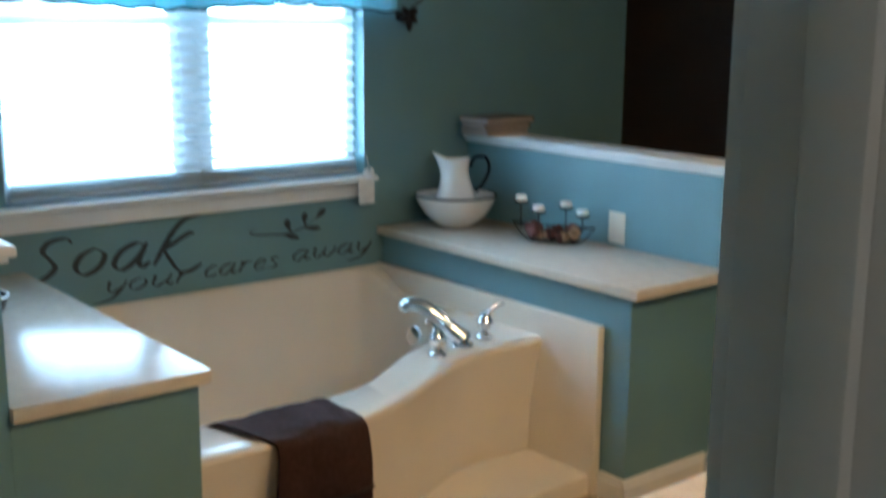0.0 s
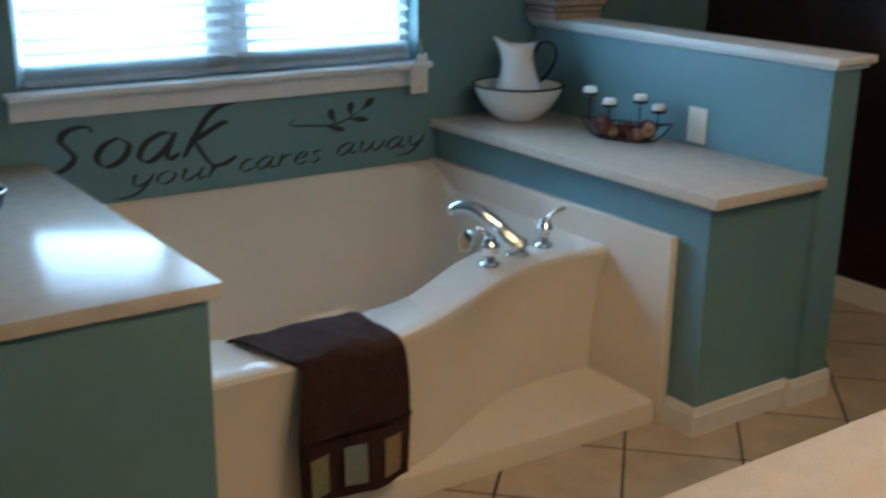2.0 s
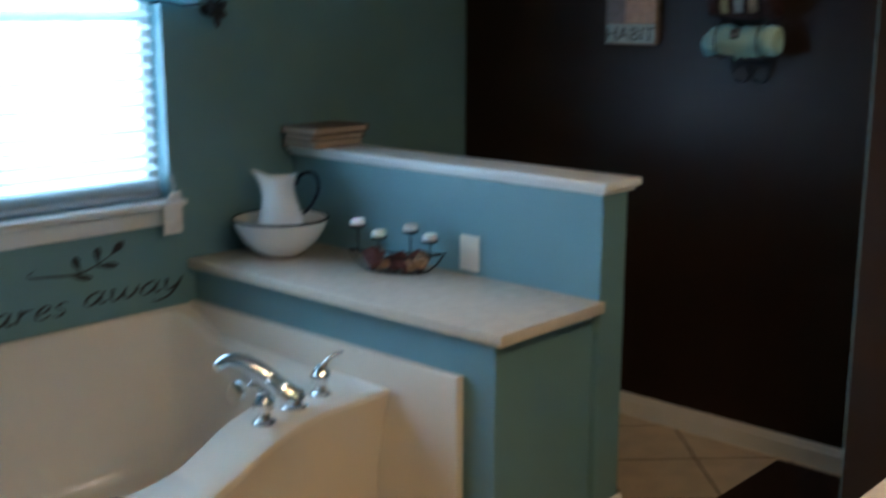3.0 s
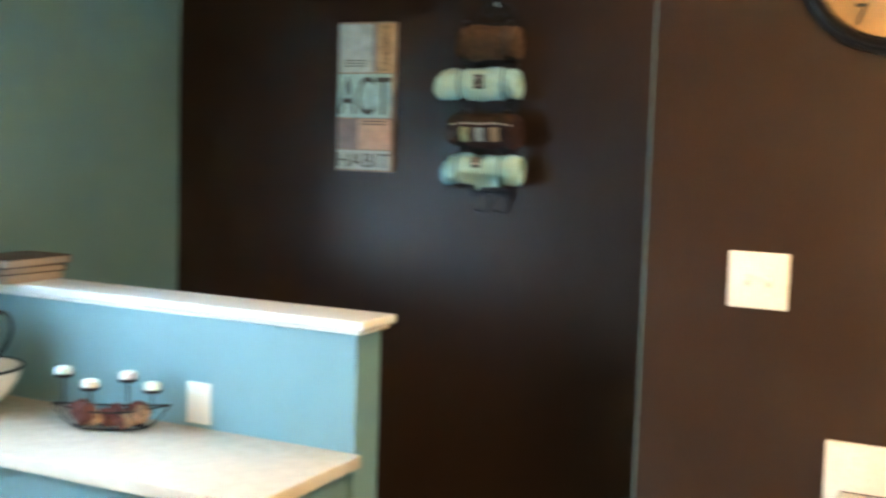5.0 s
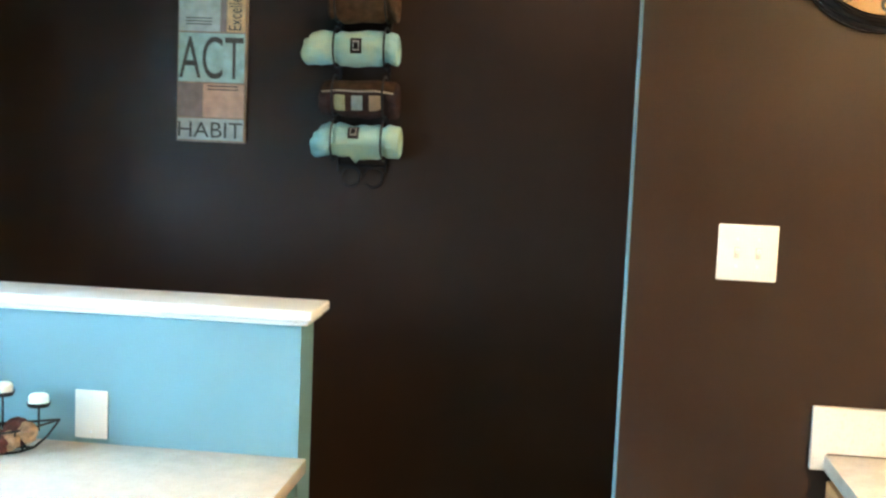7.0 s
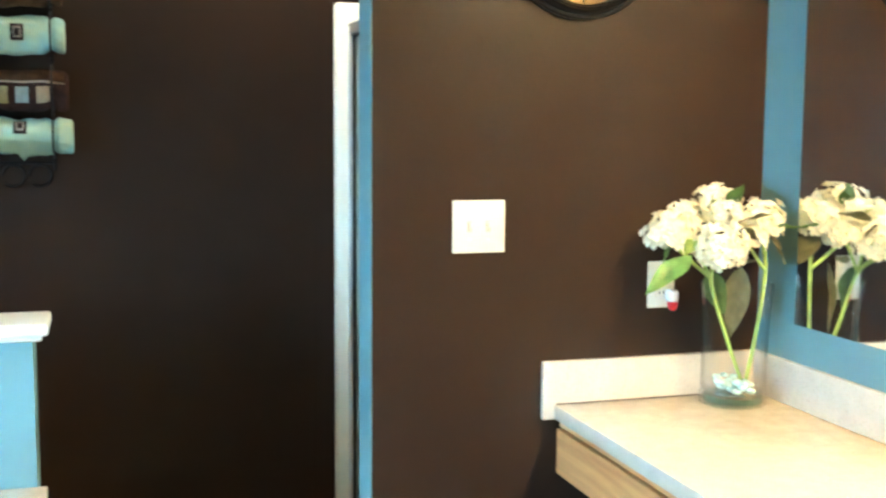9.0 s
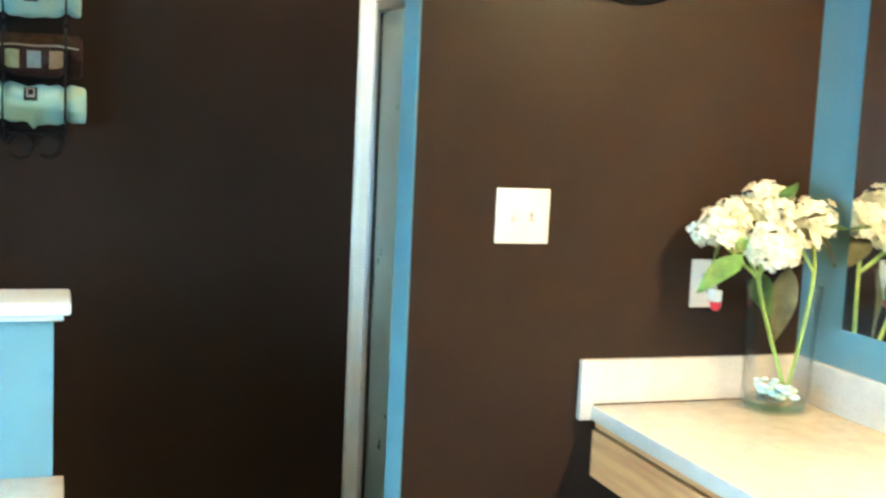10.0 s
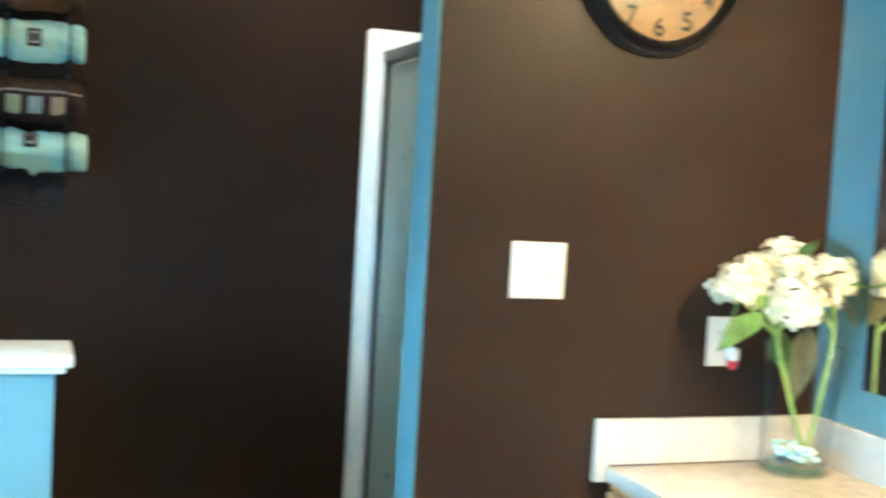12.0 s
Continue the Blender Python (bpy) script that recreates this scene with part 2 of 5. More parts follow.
def spline(ctrl, n=8):
    """Catmull-Rom points through ctrl."""
    c = [Vector(p) for p in ctrl]
    c = [c[0] * 2 - c[1]] + c + [c[-1] * 2 - c[-2]]
    out = []
    for i in range(1, len(c) - 2):
        for k in range(n):
            t = k / n
            out.append(0.5 * ((2 * c[i]) + (c[i + 1] - c[i - 1]) * t + (2 * c[i - 1] - 5 * c[i] + 4 * c[i + 1] - c[i + 2]) * t * t + (3 * c[i] - c[i - 1] - 3 * c[i + 1] + c[i + 2]) * t ** 3))
    return out + [c[-2]]


def sweep(bm, prof, path, closed_prof=True):
    """Extrudes a 2D profile given as points per path station: prof(i) -> list of 3D points."""
    rings = [[bm.verts.new(p) for p in prof(i)] for i in range(path)]
    n = len(rings[0])
    for a, b in zip(rings, rings[1:]):
        for k in range(n if closed_prof else n - 1):
            bm.faces.new((a[k], a[(k + 1) % n], b[(k + 1) % n], b[k]))
    if closed_prof:
        bm.faces.new(rings[0][::-1])
        bm.faces.new(rings[-1])
    return bm


def mesh_from(name, bm, material, smooth=False):
    bmesh.ops.recalc_face_normals(bm, faces=bm.faces)
    me = bpy.data.meshes.new(name)
    bm.to_mesh(me)
    bm.free()
    me.materials.append(material)
    if smooth:
        for p in me.polygons:
            p.use_smooth = True
        me.set_sharp_from_angle(angle=radians(38))
    return me


def part(name, bm, material, parent, label="", smooth=True):
    o = new(name, mesh_from(name, bm, material, smooth))
    if parent:
        o.parent = parent
    if label:
        o["label"] = label
    return o


def thing(name, label, category, at=(0, 0, 0), group="", kind=""):
    o = new(name)
    o.location = at
    o.empty_display_size = 0.1
    return tagged(o, label, category, group, kind)


def solid(name, bm, material, label, category, kind="", group="", smooth=True):
    return tagged(part(name, bm, material, None, smooth=smooth), label, category, group, kind)


# ---- plan ----
YW, XT, XS, YE, YM = 3.0, 3.061, 2.146, 0.904, -0.112
XLEFT, CEILZ, WT = -1.6, 2.44, 0.12
ZD, ZL, ZC = 0.730, 0.730, 0.822      # right deck, left deck, vanity counter
XH, XHB = 2.108, 2.232                # half wall faces
JX = -0.474                           # face of the door jamb
DY0, DY1 = -0.416, -0.296             # faces of the door wall

# ---- setting ----
WX0, WX1, WZ0, WZ1 = 0.186, 1.576, 0.945, 2.06
bm = bmesh.new()
for b in ((XLEFT - WT, WX0, 0, CEILZ), (WX1, XT + WT, 0, CEILZ), (WX0, WX1, 0, WZ0), (WX0, WX1, WZ1, CEILZ)):
    box(bm, b[0], b[1], YW, YW + 0.14, b[2], b[3])
solid("wall_north", bm, BLUE, "blue painted wall with a wide double window", "wall", "structure", smooth=False)
solid("wall_east", nb(XT, XT + WT, YM + 0.0005, YW, 0, CEILZ), BROWN, "dark chocolate brown painted wall", "wall", "structure", smooth=False)
solid("wall_west", nb(XLEFT - WT, XLEFT, DY0, YW, 0, CEILZ), BLUE, "plain blue painted wall", "wall", "structure", smooth=False)
DX0 = -1.13
bm = nb(-0.03, XT + WT, DY0, YM, 0, CEILZ)
box(bm, JX, -0.03, DY0, DY1, 0, CEILZ)
box(bm, XLEFT, DX0, DY0, DY1, 0, CEILZ)
box(bm, DX0, JX, DY0, DY1, 2.06, CEILZ)
solid("wall_south", bm, BLUE, "blue painted wall behind the vanity mirror", "wall", "structure", smooth=False)
solid("floor_slab", nb(XLEFT - 0.5, XT + WT, -2.7, YW, -0.12, -0.0014), GROUT, "dark grout bed between the floor tiles", "floor", "structure", smooth=False)
solid("ceiling", nb(XLEFT - 0.5, XT + WT, -2.7, YW + 0.14, CEILZ, CEILZ + 0.1), CEIL, "white painted ceiling", "ceiling", "structure", smooth=False)
bm = nb(XLEFT - 0.5, XLEFT - 0.4, -2.6, DY0, 0, CEILZ)
box(bm, 1.2, 1.3, -2.6, DY0 - 0.002, 0, CEILZ)
box(bm, XLEFT - 0.5, 1.3, -2.7, -2.6, 0, CEILZ)
solid("wall_hall", bm, HALL, "plain walls of the hall outside the door", "wall", "structure", smooth=False)

# partition that carries the switch: brown faces, blue end cap
bm = nb(XS, 2.262, YM, YE, 0, CEILZ)
part_wall = solid("wall_partition", bm, BROWN, "chocolate brown partition wall with a blue end", "wall", "structure", smooth=False)
part("end_face", nb(XS + 0.001, 2.2625, YE, YE + 0.003, 0, CEILZ), BLUE, part_wall, "light blue end of the wall", smooth=False)


def door_frame():
    d = thing("door_1", "white painted door casing and jamb, door swung away", "door frame", (JX, YM, 0), kind="structure")
    d.location = (0, 0, 0)
    y0, y1 = DY0, DY1
    part("jamb", nb(JX - 0.018, JX - 0.001, y0, y1, 0, 2.05, bev=0.002), WHITE, d)
    part("jamb", nb(DX0 + 0.001, DX0 + 0.018, y0, y1, 0, 2.05, bev=0.002), WHITE, d)
    part("head_jamb", nb(DX0, JX, y0, y1, 2.04, 2.058, bev=0.002), WHITE, d)
    part("door_stop", nb(JX - 0.030, JX - 0.018, y0 + 0.045, y0 + 0.080, 0, 2.04, bev=0.003), WHITE, d)
    for (a, b) in ((y0 - 0.016, y0 - 0.001), (y1 + 0.001, y1 + 0.016)):
        part("casing", nb(JX - 0.010, JX + 0.052, a, b, 0, 2.11, bev=0.004), WHITE, d)
        part("casing", nb(DX0 - 0.052, DX0 + 0.010, a, b, 0, 2.11, bev=0.004), WHITE, d)
        part("casing", nb(DX0 - 0.052, JX + 0.052, a, b, 2.05, 2.112, bev=0.004), WHITE, d)


door_frame()


def baseboard(name, runs, h=0.088, t=0.014):
    """A moulded skirting along runs of (x0, y0, x1, y1, nx, ny); n is the way into the room."""
    o = thing(name, "white painted moulded baseboard", "baseboard", kind="structure")
    for x0, y0, x1, y1, nx, ny in runs:
        pr = [(0.001, 0), (t, 0), (t, h - 0.026), (t - 0.004, h - 0.018), (t - 0.006, h - 0.006), (t - 0.010, h), (0.001, h)]
        bm = bmesh.new()
        sweep(bm, lambda i: [((x0, x1)[i] + nx * a, (y0, y1)[i] + ny * a, b) for a, b in pr], 2)
        part("board", bm, WHITE, o, smooth=False)
    return o


PY, HY = 1.662, 1.638                 # deck panel front, half wall end
baseboard("baseboard", [
    (XT, 0.82, XT, YW, -1, 0), (XHB, YW, XT, YW, 0, -1), (XHB, HY + 0.0005, XHB, YW, 1, 0),
    (2.052, HY, XHB + 0.014, HY, 0, -1), (2.066, HY + 0.0005, 2.066, PY - 0.0145, -1, 0), (1.650, PY, 2.066, PY, 0, -1), (1.664, PY + 0.0005, 1.664, 1.767, -1, 0),
    (-0.351, 1.722, 0.204, 1.722, 0, -1), (-1.6, YW, -0.4, YW, 0, -1), (2.262, YE + 0.003, XS - 0.014, YE + 0.003, 0, 1), (XS, YE + 0.0005, XS, 0.47, -1, 0)])


# ---- half walls and decks beside the tub ----
def half_wall(name, x0, x1, y0, label, top=1.080):
    o = thing(name, label, "half wall", kind="structure")
    part("wall", nb(x0, x1, y0, YW - 0.001, 0, top - 0.038), BLUE, o, smooth=False)
    bm = nb(x0 - 0.030, x1 + 0.030, y0 - 0.032, YW - 0.002, top - 0.025, top, bev=0.006, seg=3)
    part("cap", bm, WHITE, o, "white painted wooden cap")
    part("bead", nb(x0 - 0.017, x1 + 0.017, y0 - 0.019, YW - 0.002, top - 0.038, top - 0.0255, bev=0.005, seg=3), WHITE, o)
    return o


half_wall("half_wall_east", XH, XHB, HY, "blue half wall with a white cap beside the tub")
half_wall("half_wall_west", -0.351, -0.236, 1.722, "blue half wall with a white cap at the tub end", 1.084)


def deck(name, x0, x1, y0, z, px0, px1, py, label):
    o = thing(name, label, "deck ledge", kind="structure")
    part("base", nb(px0, px1, py, YW - 0.001, 0, z - 0.036), BLUE, o, smooth=False)
    part("top", nb(x0, x1, y0, YW - 0.001, z - 0.034, z, bev=0.0025), LAM, o, "beige laminate top")
    return o


deck("deck_east", 1.634, XH - 0.001, 1.617, ZD, 1.664, XH - 0.001, PY, "beige laminate ledge on a blue painted base")
deck("deck_west", -0.235, 0.230, 1.700, ZL, -0.235, 0.205, 1.723, "beige laminate ledge on a blue base, shining with window light")


# ---- bathtub ----
def bathtub():
    o = thing("bathtub", "white acrylic garden bathtub with a curved front and step", "bathtub")
    X0, X1, Y1 = 0.207, 1.640, YW - 0.002
    zr = 0.490
    # front of the rim in plan: near at the left, sweeping back towards the taps
    def front(x):
        t = min(1, max(0, (x - 0.62) / 0.80))
        return 1.742 + 0.285 * (t * t * (3 - 2 * t))
    n = 60
    xs = [X0 + (X1 - X0) * i / n for i in range(n + 1)]
    # apron: from the floor to the rolled edge of the rim, then across the rim
    bm = bmesh.new()
    def apron(i):
        x, f = xs[i], front(xs[i])
        foot = f + 0.055
        return [(x, foot + 0.02, 0.0), (x, foot, 0.10), (x, foot - 0.006, 0.25), (x, f + 0.022, 0.40), (x, f + 0.004, 0.462), (x, f, 0.474), (x, f + 0.004, 0.485), (x, f + 0.014, zr), (x, f + 0.05, zr + 0.001)]
    sweep(bm, apron, n + 1, closed_prof=False)
    part("apron", bm, ACRYL, o)
    # rim and basin: stations around an inner outline, going down
    bm = bmesh.new()
    ctrl = [(0.238, 2.40), (0.245, 2.10), (0.30, 1.975), (0.42, 1.945), (0.70, 1.942), (0.86, 1.975), (1.00, 2.055), (1.15, 2.148), (1.33, 2.235), (1.46, 2.37), (1.545, 2.60), (1.585, 2.80), (1.555, 2.925), (1.42, 2.955), (0.90, 2.957), (0.40, 2.955), (0.275, 2.925), (0.240, 2.80)]
    pts = [(p.x, p.y) for p in spline([(*c, 0) for c in ctrl + ctrl[:1]], 6)[:-1]]
    cx, cy = 0.88, 2.44
    levels = [(1.0, zr), (0.994, zr - 0.002), (0.986, zr - 0.008), (0.977, zr - 0.022), (0.955, 0.38), (0.92, 0.22), (0.87, 0.12), (0.80, 0.075), (0.70, 0.060), (0.4, 0.055)]
    rings = []
    for k, (s, z) in enumerate(levels):
        lift = (0.082, 0.080, 0.072, 0.055, 0.02)[k] if k < 5 else 0
        rings.append([bm.verts.new((cx + (px - cx) * s, cy + (py - cy) * s + 0.018 * min(1, max(0, (py - 2.80) / 0.13)) * (k < 4), z + lift * min(1, max(0, (py - 2.80) / 0.13)))) for px, py in pts])
    q = len(pts)
    for a, b in zip(rings, rings[1:]):
        for i in range(q):
            bm.faces.new((a[i], a[(i + 1) % q], b[(i + 1) % q], b[i]))
    bm.faces.new(rings[-1])
    # flat rim from the outline out to the apron and the flanges
    outer = []
    for px, py in pts:
        dx, dy, t = px - cx, py - cy, 1.0
        while X0 < cx + dx * t < X1 and front(cx + dx * t) + 0.045 < cy + dy * t < Y1 and t < 3:
            t += 0.002
        outer.append([min(X1, max(X0, cx + dx * t)), min(Y1, cy + dy * t)])
    for ex, ey in ((X0, Y1), (X1, Y1), (X0, front(X0) + 0.045), (X1, front(X1) + 0.045)):
        k = min(range(q), key=lambda i: (outer[i][0] - ex) ** 2 + (outer[i][1] - ey) ** 2)
        outer[k] = [ex, ey]
    ro = [bm.verts.new((a, b, zr + 0.082 * min(1, max(0, (pts[i][1] - 2.80) / 0.13)))) for i, (a, b) in enumerate(outer)]
    for i in range(q):
        bm.faces.new((ro[i], ro[(i + 1) % q], rings[0][(i + 1) % q], rings[0][i]))
    part("basin", bm, ACRYL, o)
    # upstand flange along the back and both ends
    bm = nb(X0, X1, Y1 - 0.022, Y1, zr - 0.02, 0.578, bev=0.007)
    part("back_flange", bm, ACRYL, o)
    part("end_panel", nb(X1 - 0.010, X1 + 0.021, 1.768, Y1, 0.0, 0.583, bev=0.005), ACRYL, o, "white end panel with a square front edge")
    part("end_panel", nb(X0 - 0.001, X0 + 0.018, 1.80, Y1, 0.0, 0.578, bev=0.006), ACRYL, o)
    # low step in front of the curved apron
    bm = bmesh.new()
    def step(i):
        x = xs[i]
        f = 1.800 + 0.01 * math.sin(3 * x)
        b = front(x) + 0.10
        return [(x, f, 0.0), (x, f, 0.052), (x, f + 0.004, 0.064), (x, f + 0.016, 0.070), (x, max(f + 0.02, b - 0.03), 0.072), (x, max(f + 0.021, b), 0.084), (x, max(f + 0.022, b + 0.01), 0.0)]
    sweep(bm, step, n + 1)
    part("step", bm, ACRYL, o)
    part("drain", lathe(bmesh.new(), [(0.03, 0), (0.03, 0.004), (0.02, 0.006)], (0.9, 2.45, 0.058)), CHROME, o)
    return o


bathtub()


def tub_tap():
    o = thing("tub_tap", "chrome arched tub spout with two lever handles", "tap")
    z = 0.488
    c = Vector((1.345, 2.105, z))
    d = Vector((-0.69, 0.72, 0)).normalized()
    part("spout_base", lathe(bmesh.new(), [(0.036, 0.0), (0.036, 0.010), (0.028, 0.016), (0.026, 0.030), (0.031, 0.036), (0.024, 0.05)], c), CHROME, o)
    up = lambda a, b: c + d * a + Vector((0, 0, b))
    pts = spline([up(0, 0.030), up(0.035, 0.055), up(0.085, 0.100), up(0.135, 0.132), up(0.180, 0.136), up(0.212, 0.118)], 7)
    part("spout", tube(bmesh.new(), pts, [0.029 - 0.012 * i / len(pts) if i < len(pts) - 3 else 0.017 - 0.004 * (i - len(pts) + 3) for i in range(len(pts))], 16), CHROME, o)
    for hx, hy, lv in ((1.215, 2.075, (-0.035, 0.020, 0.035)), (1.467, 2.135, (0.070, -0.015, 0.040))):
        h = part("handle", lathe(bmesh.new(), [(0.031, 0.0), (0.032, 0.006), (0.029, 0.012), (0.019, 0.017), (0.017, 0.030), (0.024, 0.035), (0.028, 0.043), (0.026, 0.054), (0.029, 0.060), (0.025, 0.070), (0.019, 0.078), (0.017, 0.086), (0.006, 0.094)], (hx, hy, z), 24), CHROME, o)
        p = Vector((hx, hy, z + 0.076))
        v = Vector(lv)
        part("lever", tube(bmesh.new(), spline([p, p + v * 0.45 + Vector((0, 0, 0.014)), p + v], 5), [0.012, 0.0105, 0.009, 0.0075, 0.0065, 0.0062, 0.0065, 0.0072, 0.008, 0.0085, 0.005], 10), CHROME, h)
    ov = part("overflow_plate", lathe(bmesh.new(), [(0.036, -0.004), (0.036, 0.004), (0.030, 0.010), (0.012, 0.012)], (0, 0, 0), 28), CHROME, o)
    ov.matrix_local = Matrix.Translation((1.440, 2.490, 0.420)) @ Vector((-0.93, -0.15, 0.25)).to_track_quat("Z", "Y").to_matrix().to_4x4()
    return o


tub_tap()


# ---- window ----
def window():
    o = thing("window_1", "white double window overexposed by bright daylight", "window", kind="structure")
    y = YW
    # flat casing boards, sill and apron
    part("head_casing", nb(WX0 - 0.006, WX1 + 0.006, y - 0.016, y - 0.001, WZ1 + 0.002, WZ1 + 0.055, bev=0.003), WHITE, o)
    part("window_sill", nb(0.138, 1.604, y - 0.062, y + 0.06, 0.922, 0.944, bev=0.006, seg=3), WHITE, o)
    part("apron", nb(0.150, 1.584, y - 0.018, y - 0.001, 0.858, 0.9215, bev=0.004), WHITE, o)
    mid = (WX0 + WX1) / 2
    part("mullion", nb(mid - 0.042, mid + 0.042, y + 0.064, y + 0.12, WZ0 + 0.001, WZ1 - 0.001, bev=0.004), VINYL, o)
    for a, b in ((WX0 + 0.001, mid - 0.043), (mid + 0.043, WX1 - 0.001)):
        f = bmesh.new()
        t = 0.034
        for q in ((a, a + t, WZ0, WZ1), (b - t, b, WZ0, WZ1), (a + t, b - t, WZ0, WZ0 + 0.065), (a + t, b - t, WZ1 - t, WZ1), (a + t, b - t, 1.515, 1.556)):
            box(f, q[0], q[1], y + 0.070, y + 0.104, q[2] + 0.001, q[3] - 0.001, bev=0.003)
        part("sash_frame", f, VINYL, o)
        for z0, z1 in ((WZ0 + 0.064, 1.516), (1.555, WZ1 - t)):
            p = part("pane", nb(a + t - 0.003, b - t + 0.003, y + 0.085, y + 0.089, z0, z1), CLEAR, o, smooth=False)
            p.visible_shadow = False
    return o


window()


def blind(x0, x1):
    o = thing("window_blind", "white slatted blind lowered over the window", "blind", group="window blinds")
    y = YW + 0.034
    part("head_rail", nb(x0, x1, y - 0.024, y + 0.024, WZ1 - 0.045, WZ1 - 0.003, bev=0.003), BLIND, o)
    part("bottom_rail", nb(x0, x1, y - 0.026, y + 0.026, 0.952, 0.972, bev=0.004), BLIND, o)
    n = 24
    bm = bmesh.new()
    for j in range(7):
        a = -0.024 + 0.048 * j / 6
        zz = 0.004 * (1 - (a / 0.024) ** 2)
        for s in (0, 1):
            bm.verts.new((x0 if s == 0 else x1, a, zz))
    bm.verts.ensure_lookup_table()
    for j in range(6):
        bm.faces.new((bm.verts[2 * j], bm.verts[2 * j + 1], bm.verts[2 * j + 3], bm.verts[2 * j + 2]))
    r = bmesh.ops.solidify(bm, geom=list(bm.faces), thickness=0.0022)
    me = mesh_from("slat", bm, BLIND, True)
    for i in range(n):
        s = new("slat", me)
        s.parent = o
        s.matrix_local = Matrix.Translation((0, y, 1.045 + i * (WZ1 - 0.06 - 1.045) / (n - 1))) @ Matrix.Rotation(radians(17), 4, "X")
    # spare slats gathered on the bottom rail
    for i in range(6):
        s = new("slat", me)
        s.parent = o
        s.matrix_local = Matrix.Translation((0, y, 0.9735 + i * 0.0068))
    for fx in (0.14, 0.86):
        part("ladder_cord", tube(bmesh.new(), [(x0 + (x1 - x0) * fx, y - 0.027, 0.96), (x0 + (x1 - x0) * fx, y - 0.027, WZ1 - 0.03)], 0.0012, 5), BLIND, o)
    return o


blind(WX0 + 0.026, (WX0 + WX1) / 2 - 0.004)
blind((WX0 + WX1) / 2 + 0.004, WX1 - 0.028)
solid("backdrop_sky", nb(-2.2, 4.0, 4.30, 4.32, 0.2, 3.6), glow("bright_overcast_sky", (0.74, 0.91, 1.0), 23.0), "bright white overcast sky", "sky", "structure", smooth=False)


def valance():
    o = thing("window_valance", "pale blue toile valance hanging over the window", "valance")
    bm = bmesh.new()
    n = 90
    def prof(i):
        x = 0.03 + 1.66 * i / n
        w = 0.016 * math.sin(x * 34) + 0.008 * math.sin(x * 71 + 1)
        zb = 1.578 + 0.012 * math.sin(x * 6.5) + (0.004 * math.sin(x * 50))
        y = 2.915
        return [(x, y + w * 0.3, 2.16), (x, y + w * 0.6, 1.95), (x, y + w, 1.75), (x, y + w, zb), (x, y + w + 0.003, zb), (x, y + w + 0.003, 1.75), (x, y + w * 0.6 + 0.003, 1.95), (x, y + w * 0.3 + 0.003, 2.16)]
    sweep(bm, prof, n + 1)
    part("fabric", bm, FABRIC, o)
    part("hem_band", sweep(bmesh.new(), lambda i: [(a, b - 0.002, c) for a, b, c in (lambda q: (q[3], (q[3][0], q[3][1], q[3][2] + 0.010), (q[3][0], q[3][1] - 0.003, q[3][2] + 0.010), (q[3][0], q[3][1] - 0.003, q[3][2])))(prof(i))], n + 1), NAVY, o, "dark trimmed hem")
    part("rod", tube(bmesh.new(), [(-0.02, 2.925, 2.10), (1.74, 2.925, 2.10)], 0.010), IRON, o)
    for x in (0.02, 1.70):
        part("rod_bracket", nb(x - 0.01, x + 0.01, 2.92, YW - 0.001, 2.09, 2.11, bev=0.002), IRON, o)
    return o


valance()


def holdback():
    o = thing("curtain_holdback", "dark wrought iron holdback with leaf ornament", "holdback")
    c = Vector((1.745, 2.93, 1.555))
    part("stem", tube(bmesh.new(), [(c.x, YW - 0.001, c.z), (c.x, 2.93, c.z)], 0.006), IRON, o)
    part("wall_plate", lathe(bmesh.new(), [(0.02, -0.006), (0.018, 0.0)], (c.x, YW - 0.001, c.z), 16, "Y"), IRON, o)
    for k, (dx, dz, L) in enumerate(((-0.02, 0.02, 0.05), (0.022, 0.015, 0.05), (0.0, -0.035, 0.06), (-0.018, -0.01, 0.045), (0.02, -0.012, 0.045))):
        d = Vector((dx, 0, dz)).normalized()
        bm = tube(bmesh.new(), [c, c + d * L * 0.4, c + d * L * 0.75, c + d * L], [0.005, 0.015, 0.011, 0.002], 8)
        part("leaf", bm, IRON, o)
    part("curl", tube(bmesh.new(), spline([c + Vector((0.0, 0, 0.02)), c + Vector((0.03, 0, 0.045)), c + Vector((0.055, 0, 0.06)), c + Vector((0.06, 0, 0.08))], 6), 0.004), IRON, o)
    return o


holdback()


def paper_tag():
    o = thing("hanging_tag", "white paper tag hung on a string by the sill", "tag")
    part("string", tube(bmesh.new(), [(1.535, 2.925, 1.03), (1.537, 2.915, 0.99), (1.538, 2.927, 0.965)], 0.0018, 6), PAPER, o)
    bm = nb(1.500, 1.572, 2.924, 2.9285, 0.838, 0.938, bev=0.0015)
    part("card", bm, PAPER, o)
    part("bow", tube(bmesh.new(), spline([(1.515, 2.922, 0.945), (1.53, 2.918, 0.972), (1.54, 2.918, 0.95), (1.555, 2.918, 0.975), (1.565, 2.922, 0.945)], 6), 0.006, 8), PAPER, o)
    return o


paper_tag()


